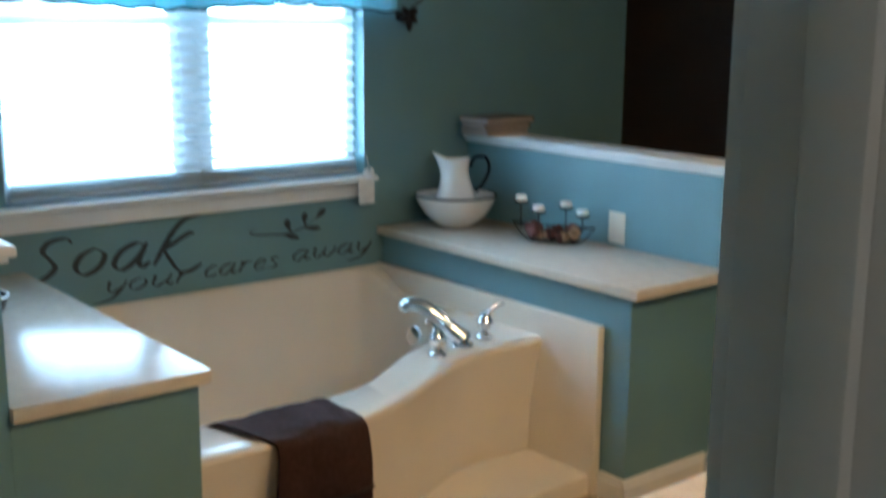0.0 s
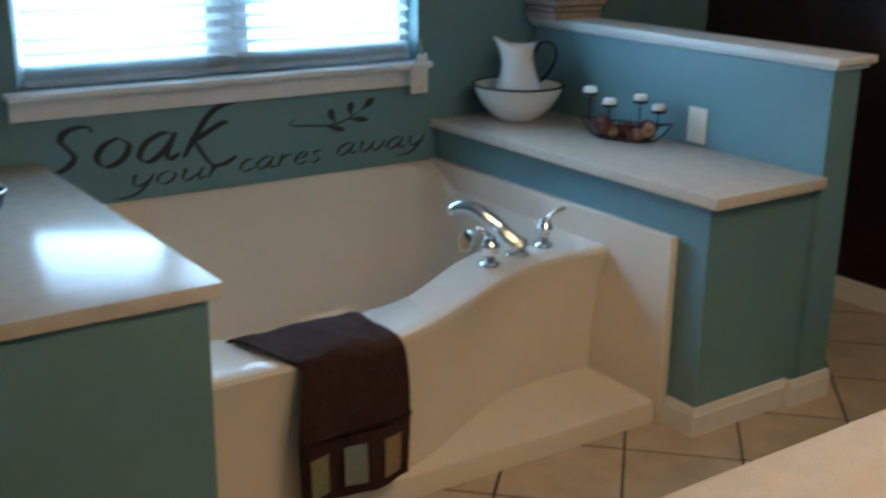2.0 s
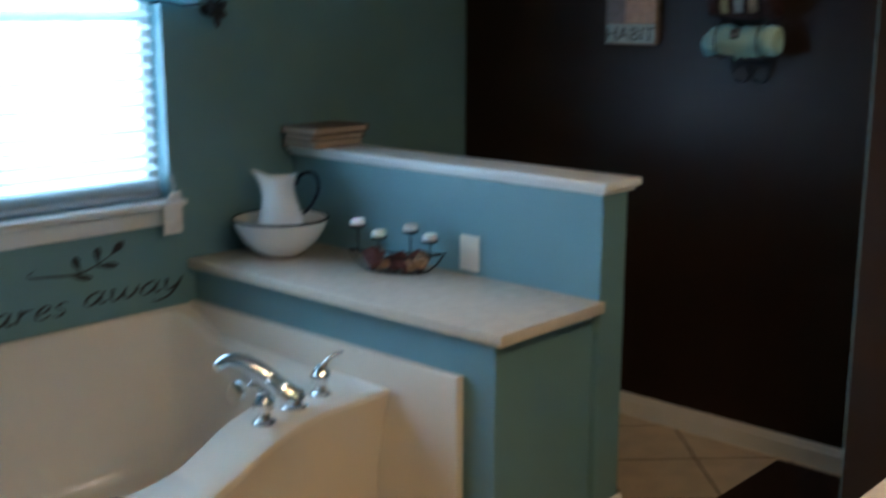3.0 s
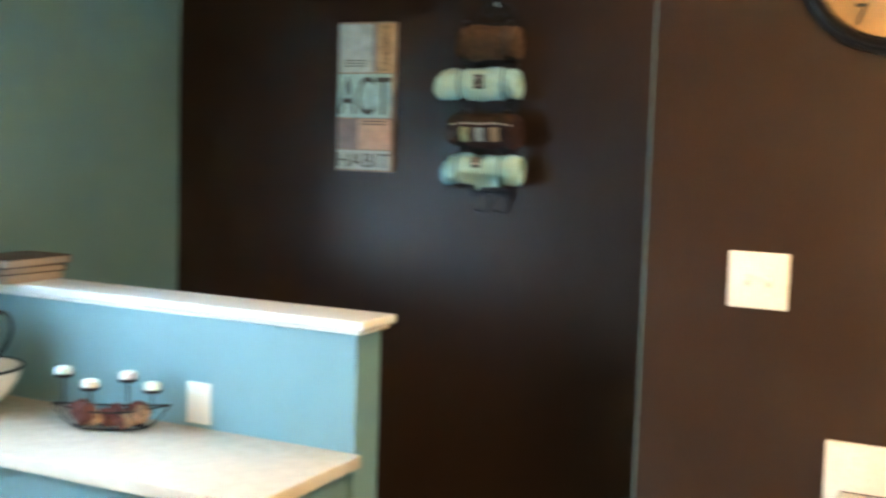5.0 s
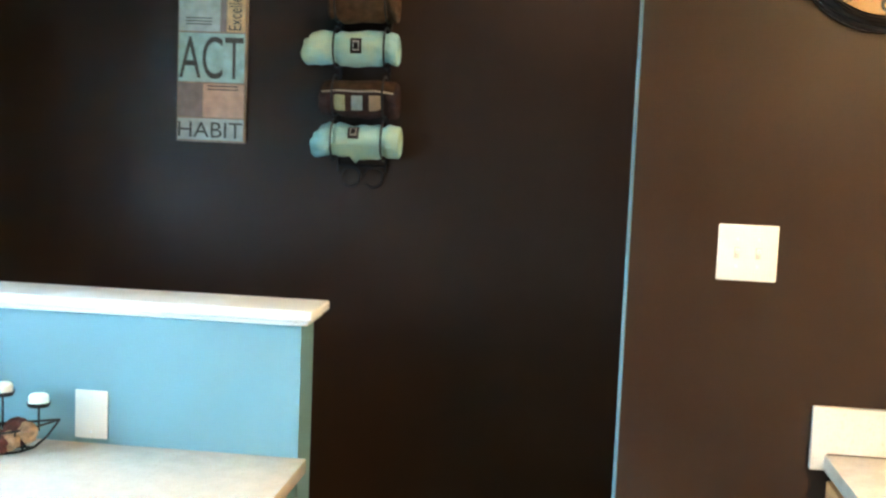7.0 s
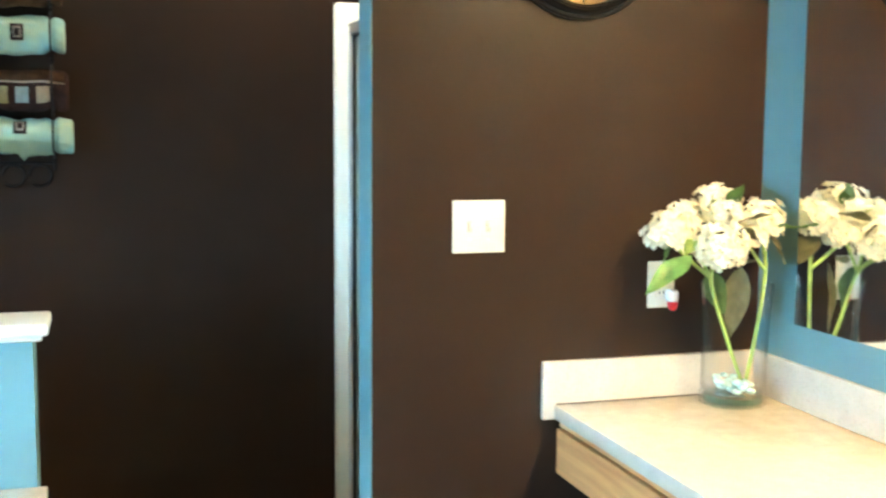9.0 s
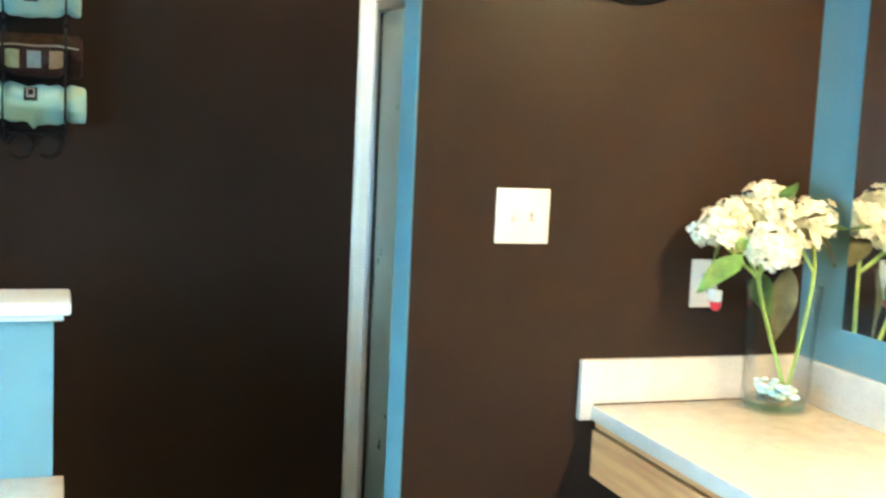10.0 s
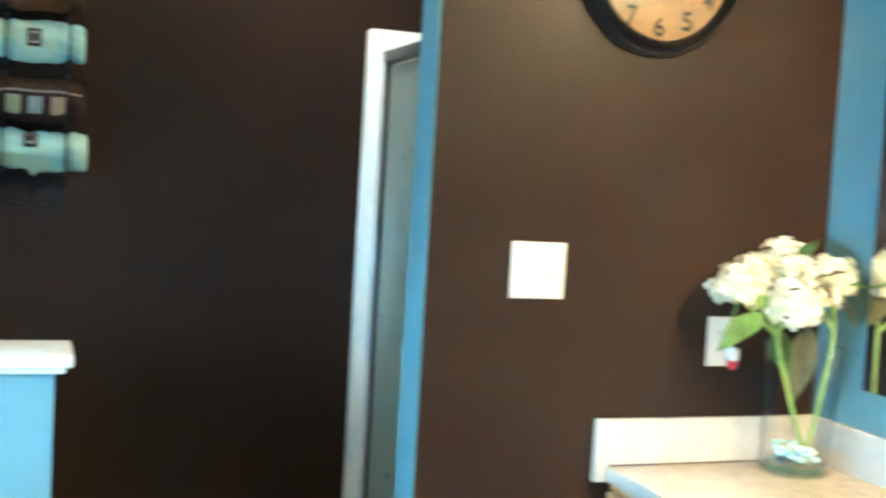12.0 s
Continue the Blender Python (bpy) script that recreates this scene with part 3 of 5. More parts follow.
# ---- wall lettering ----
def text_mesh(name, body, size, shear, material, m, width=None, thick=0.0012, offset=0.0, spacing=1.0):
    cu = bpy.data.curves.new(name, "FONT")
    cu.body, cu.size, cu.shear, cu.extrude, cu.offset, cu.space_character = body, size, shear, thick, offset, spacing
    tmp = bpy.data.objects.new(name, cu)
    scene.collection.objects.link(tmp)
    bpy.context.view_layer.update()
    me = bpy.data.meshes.new_from_object(tmp.evaluated_get(bpy.context.evaluated_depsgraph_get()))
    bpy.data.objects.remove(tmp)
    if width:
        xs = [v.co.x for v in me.vertices]
        s, lo = width / (max(xs) - min(xs)), min(xs)
        for v in me.vertices:
            v.co.x = (v.co.x - lo) * s
    me.materials.clear()
    me.materials.append(material)
    o = new(name, me)
    o.matrix_world = m
    return o


FACE_N = Matrix.Rotation(radians(90), 4, "X")       # text that faces -y


# letters of an italic broad-pen hand: strokes on an x-height of 1, then the advance
PEN = {
    "S": (1.12, [(0.98, 1.28), (0.80, 1.50), (0.42, 1.42), (0.30, 1.10), (0.52, 0.76), (0.70, 0.42), (0.52, 0.08), (0.10, -0.08), (-0.28, -0.12)]),
    "o": (0.98, [(0.46, 1.0), (0.16, 0.74), (0.10, 0.30), (0.38, 0.0), (0.70, 0.24), (0.76, 0.70), (0.46, 1.0)]),
    "a": (1.08, [(0.84, 0.86), (0.54, 1.0), (0.18, 0.70), (0.10, 0.24), (0.34, 0.0), (0.64, 0.32), (0.84, 0.92)], [(0.84, 0.98), (0.74, 0.34), (0.84, 0.02), (1.06, 0.18)]),
    "k": (1.30, [(1.10, 1.80), (0.98, 1.84), (0.66, 1.72), (0.42, 1.30), (0.26, 0.70), (0.10, 0.0)], [(1.02, 1.08), (0.92, 1.16), (0.62, 0.92), (0.28, 0.58)], [(0.28, 0.58), (0.52, 0.14), (0.84, -0.34), (1.16, -0.42), (1.46, -0.18)]),
    "y": (0.98, [(0.06, 0.86), (0.18, 0.94), (0.16, 0.40), (0.38, 0.04), (0.76, 0.46)], [(0.88, 0.96), (0.74, 0.24), (0.42, -0.46), (-0.06, -0.72), (-0.40, -0.62)]),
    "u": (1.10, [(0.06, 0.86), (0.18, 0.94), (0.12, 0.32), (0.34, 0.02), (0.72, 0.44)], [(0.88, 0.96), (0.76, 0.32), (0.86, 0.02), (1.06, 0.18)]),
    "r": (0.80, [(0.08, 0.86), (0.20, 0.96), (0.16, 0.50), (0.10, 0.0)], [(0.17, 0.52), (0.40, 0.90), (0.72, 0.90)]),
    "c": (0.80, [(0.70, 0.82), (0.48, 1.0), (0.14, 0.64), (0.18, 0.12), (0.48, 0.0), (0.76, 0.22)]),
    "e": (0.82, [(0.16, 0.46), (0.52, 0.56), (0.66, 0.84), (0.44, 1.0), (0.14, 0.60), (0.20, 0.10), (0.48, 0.0), (0.76, 0.22)]),
    "s": (0.74, [(0.64, 0.84), (0.44, 1.0), (0.20, 0.80), (0.40, 0.50), (0.56, 0.22), (0.34, 0.0), (0.02, 0.10)]),
    "w": (1.42, [(0.06, 0.86), (0.18, 0.94), (0.16, 0.30), (0.36, 0.02), (0.66, 0.46), (0.76, 0.94)], [(0.72, 0.62), (0.74, 0.22), (0.92, 0.02), (1.22, 0.42), (1.30, 0.94)])}


def pen_word(word, x, z, h, width, nib, slant=0.30):
    """A word in the broad-pen hand on the window wall, its baseline from x, z."""
    total = sum(PEN[c][0] for c in word)
    kx, pen, bm = width / total, 0.0, bmesh.new()
    for c in word:
        for ctrl in PEN[c][1:]:
            pts = spline([(x + (pen + a) * kx + slant * b * h, YW - 0.0025, z + b * h) for a, b in ctrl], 7)
            n = len(pts)
            left, right = [], []
            for i, p in enumerate(pts):
                d = (pts[min(i + 1, n - 1)] - pts[max(i - 1, 0)]).normalized()
                side = Vector((-d.z, 0, d.x))
                k = nib * (0.26 + 0.74 * abs(side.dot(Vector((0.92, 0, -0.40)))))
                k *= 0.45 + 0.55 * min(1, 5 * min(i, n - 1 - i) / n + 0.2)
                left.append(bm.verts.new(p + side * k))
                right.append(bm.verts.new(p - side * k))
            for i in range(n - 1):
                bm.faces.new((left[i], left[i + 1], right[i + 1], right[i]))
        pen += PEN[c][0]
    r = bmesh.ops.extrude_face_region(bm, geom=list(bm.faces))
    bmesh.ops.translate(bm, verts=[v for v in r["geom"] if isinstance(v, bmesh.types.BMVert)], vec=(0, 0.0015, 0))
    return bm


def lettering():
    o = thing("wall_lettering", "black script vinyl lettering on the blue wall above the tub", "wall lettering")
    for name, word, x, z, h, w, nib in (("word", "Soak", 0.222, 0.692, 0.088, 0.622, 0.0106), ("word", "your", 0.490, 0.616, 0.041, 0.330, 0.0050), ("word", "cares", 0.862, 0.622, 0.040, 0.318, 0.0050), ("word", "away", 1.232, 0.634, 0.040, 0.372, 0.0050)):
        part(name, pen_word(word, x, z, h, w, nib), DECAL, o, smooth=False)

    def stroke(name, ctrl, w, peak=0.5):
        pts = spline([(a, YW - 0.0025, b) for a, b in ctrl], 8)
        n = len(pts)
        bm = bmesh.new()
        rings = []
        for i, p in enumerate(pts):
            d = (pts[min(i + 1, n - 1)] - pts[max(i - 1, 0)]).normalized()
            s = Vector((-d.z, 0, d.x))
            t = (i + 0.5) / n
            k = w * (0.16 + 0.84 * math.sin(math.pi * (t ** (math.log(0.5) / math.log(peak)))))
            rings.append((bm.verts.new(p + s * k), bm.verts.new(p - s * k)))
        for a, b in zip(rings, rings[1:]):
            bm.faces.new((a[0], b[0], b[1], a[1]))
        r = bmesh.ops.extrude_face_region(bm, geom=list(bm.faces))
        bmesh.ops.translate(bm, verts=[v for v in r["geom"] if isinstance(v, bmesh.types.BMVert)], vec=(0, 0.0015, 0))
        part(name, bm, DECAL, o, smooth=False)
    stroke("stalk", [(1.085, 0.778), (1.060, 0.768), (1.075, 0.756), (1.135, 0.750), (1.200, 0.744), (1.255, 0.750), (1.310, 0.770), (1.353, 0.792)], 0.0036)
    for x0, z0, x1, z1, w in ((1.237, 0.748, 1.217, 0.800, 0.014), (1.300, 0.766, 1.300, 0.818, 0.014), (1.345, 0.786, 1.392, 0.822, 0.013), (1.195, 0.744, 1.272, 0.722, 0.010), (1.285, 0.760, 1.368, 0.750, 0.010)):
        stroke("leaf", [(x0, z0), ((x0 + x1) / 2 - 0.004, (z0 + z1) / 2), (x1, z1)], w, 0.68)
    return o


lettering()


# ---- towel on the tub ----
def hanging_towel():
    o = thing("hand_towel", "brown terry hand towel with patch squares over the tub rim", "towel")
    nx, prof = 26, []
    # over the rim from the inside, across, and down the front
    line = spline([(1.965, 0.430), (1.955, 0.480), (1.930, 0.502), (1.85, 0.506), (1.775, 0.504), (1.738, 0.492), (1.722, 0.455), (1.722, 0.38), (1.730, 0.28), (1.736, 0.18), (1.740, 0.112)], 5)
    m = len(line)
    bm = bmesh.new()
    g = []
    for i, p in enumerate(line):
        u = i / (m - 1)
        row = []
        for k in range(nx + 1):
            s = k / nx
            x0, x1 = 0.30 + 0.115 * min(1, u * 1.9), 0.665 + 0.065 * u
            x = x0 + (x1 - x0) * s
            fold = 0.010 * math.sin(s * 9 + u * 2.0) * (0.4 + 0.6 * u) + 0.018 * math.exp(-((s - 0.86) / 0.09) ** 2) * max(0, 1 - 1.35 * u)
            fz = 0.007 * math.sin(s * 8 + 1.0 + 5 * u) * max(0, 1 - abs(u - 0.33) * 4) + 0.007 * noise.noise(Vector((x * 16, u * 11, 0))) + 0.016 * math.exp(-((s - 0.95 + 0.45 * (u - 0.2)) / 0.05) ** 2 - ((u - 0.34) / 0.10) ** 2) + 0.010 * math.exp(-((s - 0.52) / 0.10) ** 2 - ((u - 0.24) / 0.07) ** 2)
            w = max(0, (u - 0.45) / 0.55)
            row.append(bm.verts.new((x + 0.004 * math.sin(u * 14 + s * 3), p.x - fold * (0.3 + w) - 0.002, p.y + fz + 0.010 * (s - 0.4) * w)))
        g.append(row)
    for a, b in zip(g, g[1:]):
        for k in range(nx):
            bm.faces.new((a[k], a[k + 1], b[k + 1], b[k]))
    bmesh.ops.recalc_face_normals(bm, faces=bm.faces)
    bmesh.ops.solidify(bm, geom=list(bm.faces), thickness=0.009)
    part("cloth", bm, TOWEL, o)

    def lay(name, s0, s1, u0, u1, lift, material, label=""):
        bm = bmesh.new()
        gg = []
        for i in range(9):
            u = u0 + (u1 - u0) * i / 8
            f = u * (m - 1)
            i0 = min(int(f), m - 2)
            p = line[i0].lerp(line[i0 + 1], f - i0)
            row = []
            for k in range(9):
                s = s0 + (s1 - s0) * k / 8
                x0, x1 = 0.30 + 0.115 * min(1, u * 1.9), 0.665 + 0.065 * u
                fold = 0.010 * math.sin(s * 9 + u * 2.0) * (0.4 + 0.6 * u) + 0.018 * math.exp(-((s - 0.86) / 0.09) ** 2) * max(0, 1 - 1.35 * u)
                w = max(0, (u - 0.45) / 0.55)
                row.append(bm.verts.new((x0 + (x1 - x0) * s + 0.004 * math.sin(u * 14 + s * 3), p.x - fold * (0.3 + w) - 0.002 - lift, p.y + 0.010 * (s - 0.4) * w)))
            gg.append(row)
        for a, b in zip(gg, gg[1:]):
            for k in range(8):
                bm.faces.new((a[k], a[k + 1], b[k + 1], b[k]))
        bmesh.ops.solidify(bm, geom=list(bm.faces), thickness=0.0015)
        part(name, bm, material, o, label)
    lay("satin_band", 0.01, 0.99, 0.778, 0.790, 0.013, SATIN)
    for s0, s1, mm, lb in ((0.06, 0.23, SAGE, "sage green patch"), (0.37, 0.55, MIST, "grey blue patch"), (0.70, 0.87, TAN, "tan patch")):
        lay("patch", s0, s1, 0.826, 0.948, 0.0125, mm, lb)
    return o


hanging_towel()


# ---- things on the right ledge ----
def basin_and_pitcher():
    c = (1.893, 2.815, ZD)
    b = thing("wash_basin", "white enamel wash basin with a dark rim", "basin")
    part("bowl", lathe(bmesh.new(), [(0.064, 0.0), (0.071, 0.004), (0.098, 0.022), (0.130, 0.055), (0.154, 0.096), (0.163, 0.126), (0.159, 0.128), (0.148, 0.096), (0.124, 0.060), (0.094, 0.028), (0.06, 0.012), (0.01, 0.010)], c, 48), PORC, b)
    ring = [(c[0] + 0.163 * math.cos(a), c[1] + 0.163 * math.sin(a), c[2] + 0.128) for a in [2 * math.pi * i / 48 for i in range(48)]]
    part("rim", tube(bmesh.new(), ring, 0.0042, 8, closed=True), NAVY, b, "dark navy enamel rim")
    p = thing("pitcher", "white enamel pitcher with a dark handle in the basin", "pitcher")
    pz = c[2] + 0.014
    bm = bmesh.new()
    n = 40
    prof = [(0.050, 0.0), (0.062, 0.006), (0.074, 0.03), (0.080, 0.07), (0.077, 0.11), (0.066, 0.150), (0.055, 0.185), (0.050, 0.210), (0.052, 0.235), (0.058, 0.255), (0.054, 0.255), (0.047, 0.232), (0.045, 0.205), (0.058, 0.16), (0.072, 0.10), (0.06, 0.02), (0.01, 0.012)]
    sp = Vector((-0.78, 0.62, 0)).normalized()
    rings = []
    for r, h in prof:
        ring = []
        for i in range(n):
            a = 2 * math.pi * i / n
            v = Vector((math.cos(a), math.sin(a), 0))
            k = max(0, v.dot(sp)) ** 6 * max(0, (h - 0.17) / 0.085)
            rise = 0.030 * k + 0.012 * max(0, -v.dot(sp)) ** 4 * max(0, (h - 0.2) / 0.055)
            ring.append(bm.verts.new((c[0] + v.x * (r + 0.040 * k), c[1] + v.y * (r + 0.040 * k), pz + h + rise)))
        rings.append(ring)
    for a, b2 in zip(rings, rings[1:]):
        for i in range(n):
            bm.faces.new((a[i], a[(i + 1) % n], b2[(i + 1) % n], b2[i]))
    bm.faces.new(rings[0][::-1])
    bm.faces.new(rings[-1])
    part("body", bm, PORC, p)
    h = -sp
    q = Vector((c[0], c[1], pz))
    part("handle", tube(bmesh.new(), spline([q + h * 0.055 + Vector((0, 0, 0.225)), q + h * 0.075 + Vector((0, 0, 0.262)), q + h * 0.118 + Vector((0, 0, 0.262)), q + h * 0.132 + Vector((0, 0, 0.215)), q + h * 0.110 + Vector((0, 0, 0.16)), q + h * 0.078 + Vector((0, 0, 0.125))], 7), 0.0065, 10), NAVY, p, "dark navy handle")


basin_and_pitcher()


def candle_basket(cx, cy, z, turn):
    """A boat-shaped wire basket of potpourri with candle cups on stems."""
    o = thing("candle_basket", "black wire basket of potpourri with four white candles", "candle holder")
    R = Matrix.Translation((cx, cy, z)) @ Matrix.Rotation(radians(turn), 4, "Z") @ Matrix.Scale(0.8, 4)
    def P(x, y, zz):
        return R @ Vector((x, y, zz))
    for side in (-1, 1):
        part("rail", tube(bmesh.new(), spline([P(-0.20, 0, 0.088), P(-0.10, side * 0.045, 0.074), P(0, side * 0.058, 0.070), P(0.10, side * 0.045, 0.074), P(0.20, 0, 0.088)], 6), 0.003, 6), IRON, o)
        part("rail", tube(bmesh.new(), spline([P(-0.13, 0, 0.010), P(-0.07, side * 0.03, 0.006), P(0.07, side * 0.03, 0.006), P(0.13, 0, 0.010)], 6), 0.003, 6), IRON, o)
    for sx in (-1, 1):
        part("end_bar", tube(bmesh.new(), [P(sx * 0.20, 0, 0.088), P(sx * 0.165, 0, 0.040), P(sx * 0.13, 0, 0.010)], 0.003, 6), IRON, o)
    for k in range(7):
        x = -0.12 + 0.04 * k
        w = 0.056 * (1 - (x / 0.2) ** 2)
        part("rib", tube(bmesh.new(), spline([P(x, -w, 0.072), P(x * 0.9, -w * 0.75, 0.03), P(x * 0.8, 0, 0.004), P(x * 0.9, w * 0.75, 0.03), P(x, w, 0.072)], 5), 0.002, 6), IRON, o)
    for k, (x, y, hh) in enumerate(((-0.160, 0.0, 0.174), (-0.058, -0.045, 0.140), (0.046, 0.045, 0.152), (0.142, -0.01, 0.128))):
        c = P(x, y, 0)
        part("stem", tube(bmesh.new(), [P(x, y, 0.06), P(x, y, hh)], 0.0028, 6), IRON, o)
        cup = part("candle_cup", lathe(bmesh.new(), [(0.006, 0), (0.024, 0.004), (0.027, 0.014), (0.025, 0.014), (0.02, 0.006)], (c.x, c.y, c.z + hh * 0.8), 24), IRON, o)
        part("candle", lathe(bmesh.new(), [(0.021, 0.006), (0.0225, 0.014), (0.022, 0.028), (0.018, 0.032), (0.004, 0.031)], (c.x, c.y, c.z + hh * 0.8), 24), WAX, cup, "white wax tealight")
    rng = random.Random(5)
    for k in range(11):
        bm = bmesh.new()
        bmesh.ops.create_icosphere(bm, subdivisions=3, radius=rng.uniform(0.020, 0.031))
        for v in bm.verts:
            v.co *= 1 + 0.35 * noise.noise(v.co * 60 + Vector((k * 3.1, 0, 0))) + 0.15 * noise.noise(v.co * 190 + Vector((0, k * 2.3, 0)))
        tan = k in (3, 8, 10)
        ob = part("potpourri_ball", bm, STRAW if tan else MOSS, o, "dried tan ball" if tan else "dried red-brown ball")
        ob.matrix_local = Matrix.Translation(P(-0.115 + 0.022 * k + rng.uniform(-0.006, 0.006), rng.choice((-0.028, 0.0, 0.026)), 0.030 + rng.uniform(0, 0.034)))
    return o


candle_basket(1.962, 2.325, ZD, -62)


def plate(name, m, w, h, label, category, slots):
    """A wall plate in its own xz plane, facing -y; slots: (x, z, kind)."""
    o = thing(name, label, category)
    o.matrix_world = m
    part("plate", nb(-w / 2, w / 2, -0.006, -0.0005, -h / 2, h / 2, bev=0.003), PLATE, o)
    for x, z, k in slots:
        if k == "blank":
            for dz in (-0.042, 0.042):
                part("screw", lathe(bmesh.new(), [(0.003, -0.0075), (0.003, -0.0055)], (x, 0, z + dz), 12, "Y"), ALU, o)
        elif k == "toggle":
            part("toggle_slot", nb(x - 0.006, x + 0.006, -0.0075, -0.0055, z - 0.013, z + 0.013, bev=0.001), PLATED, o)
            part("toggle", nb(x - 0.004, x + 0.004, -0.017, -0.007, z - 0.001, z + 0.010, bev=0.002), PLATE, o)
            for dz in (-0.030, 0.030):
                part("screw", lathe(bmesh.new(), [(0.003, -0.0075), (0.003, -0.0055)], (x, 0, z + dz), 12, "Y"), ALU, o)
        else:
            f = part("receptacle", nb(x - 0.016, x + 0.016, -0.0080, -0.0055, z - 0.014, z + 0.014, bev=0.003), PLATE, o)
            for dx in (-0.006, 0.006):
                part("slot", nb(x + dx - 0.001, x + dx + 0.001, -0.0085, -0.0079, z - 0.004, z + 0.005), IRON, f)
    return o


FACE_W = Matrix.Rotation(radians(-90), 4, "Z")      # a plate that faces -x
plate("light_switch", Matrix.Translation((XS, 0.648, 1.2585)) @ FACE_W, 0.130, 0.124, "almond double toggle light switch on the brown wall", "light switch", [(-0.023, 0, "toggle"), (0.023, 0, "toggle")])
plate("wall_outlet", Matrix.Translation((XS, 0.168, 1.105)) @ FACE_W, 0.074, 0.116, "almond wall outlet above the vanity", "outlet", [(0, 0.02, "outlet"), (0, -0.02, "outlet")])
plate("cover_plate", Matrix.Translation((XH, 2.138, 0.799)) @ FACE_W, 0.080, 0.116, "blank white cover plate just above the ledge", "cover plate", [(0, 0.0, "blank")])


def air_freshener():
    o = thing("plug_in_freshener", "white plug-in with a red base in the outlet", "air freshener")
    part("housing", nb(XS - 0.040, XS - 0.0085, 0.136, 0.160, 1.064, 1.094, bev=0.006, seg=3), PORC, o)
    part("refill", lathe(bmesh.new(), [(0.005, 0.0), (0.010, 0.004), (0.014, 0.016), (0.012, 0.022)], (XS - 0.027, 0.147, 1.0425), 20), RED, o, "red refill")


air_freshener()


def books():
    z = 1.0802
    for w, l, h, a, dx, cov, lb in ((0.235, 0.165, 0.024, 3, -0.004, PAGES, "cream"), (0.240, 0.165, 0.022, -4, 0.006, BOOKD, "dark brown"), (0.265, 0.18, 0.026, 2, 0.010, BOOKC, "grey")):
        o = thing("book", lb + " hardback book lying in a stack on the wall cap", "book", group="stacked books")
        o.matrix_world = Matrix.Translation((2.155 + dx, 2.885, z)) @ Matrix.Rotation(radians(a), 4, "Z")
        part("cover", nb(-w / 2, w / 2, -l / 2, l / 2, 0, 0.003, bev=0.001), cov, o)
        part("cover", nb(-w / 2, w / 2, -l / 2, l / 2, h - 0.003, h, bev=0.001), cov, o)
        part("spine", nb(w / 2 - 0.004, w / 2, -l / 2, l / 2, 0.003, h - 0.003), cov, o)
        part("page_block", nb(-w / 2 + 0.006, w / 2 - 0.005, -l / 2 + 0.005, l / 2 - 0.005, 0.003, h - 0.003), PAGES, o)
        z += h + 0.0004


books()


def candle_dish():
    o = thing("candle_dish", "dark glass dish with a white candle on the ledge", "candle holder")
    c = (-0.122, 2.33, ZL)
    part("dish", lathe(bmesh.new(), [(0.035, 0), (0.04, 0.006), (0.03, 0.012), (0.05, 0.03), (0.078, 0.07), (0.088, 0.105), (0.084, 0.105), (0.07, 0.07), (0.04, 0.03), (0.01, 0.02)], c, 32), NAVY, o)
    ring = [(c[0] + 0.086 * math.cos(a), c[1] + 0.086 * math.sin(a), c[2] + 0.105) for a in [2 * math.pi * i / 40 for i in range(40)]]
    part("rim", tube(bmesh.new(), ring, 0.0035, 8, closed=True), PORC, o, "white rim")
    part("candle", lathe(bmesh.new(), [(0.038, 0.03), (0.038, 0.168), (0.034, 0.172), (0.004, 0.168)], c, 28), WAX, o)
    part("wick", tube(bmesh.new(), [(c[0], c[1], c[2] + 0.168), (c[0] + 0.002, c[1], c[2] + 0.18)], 0.001, 5), IRON, o)


candle_dish()


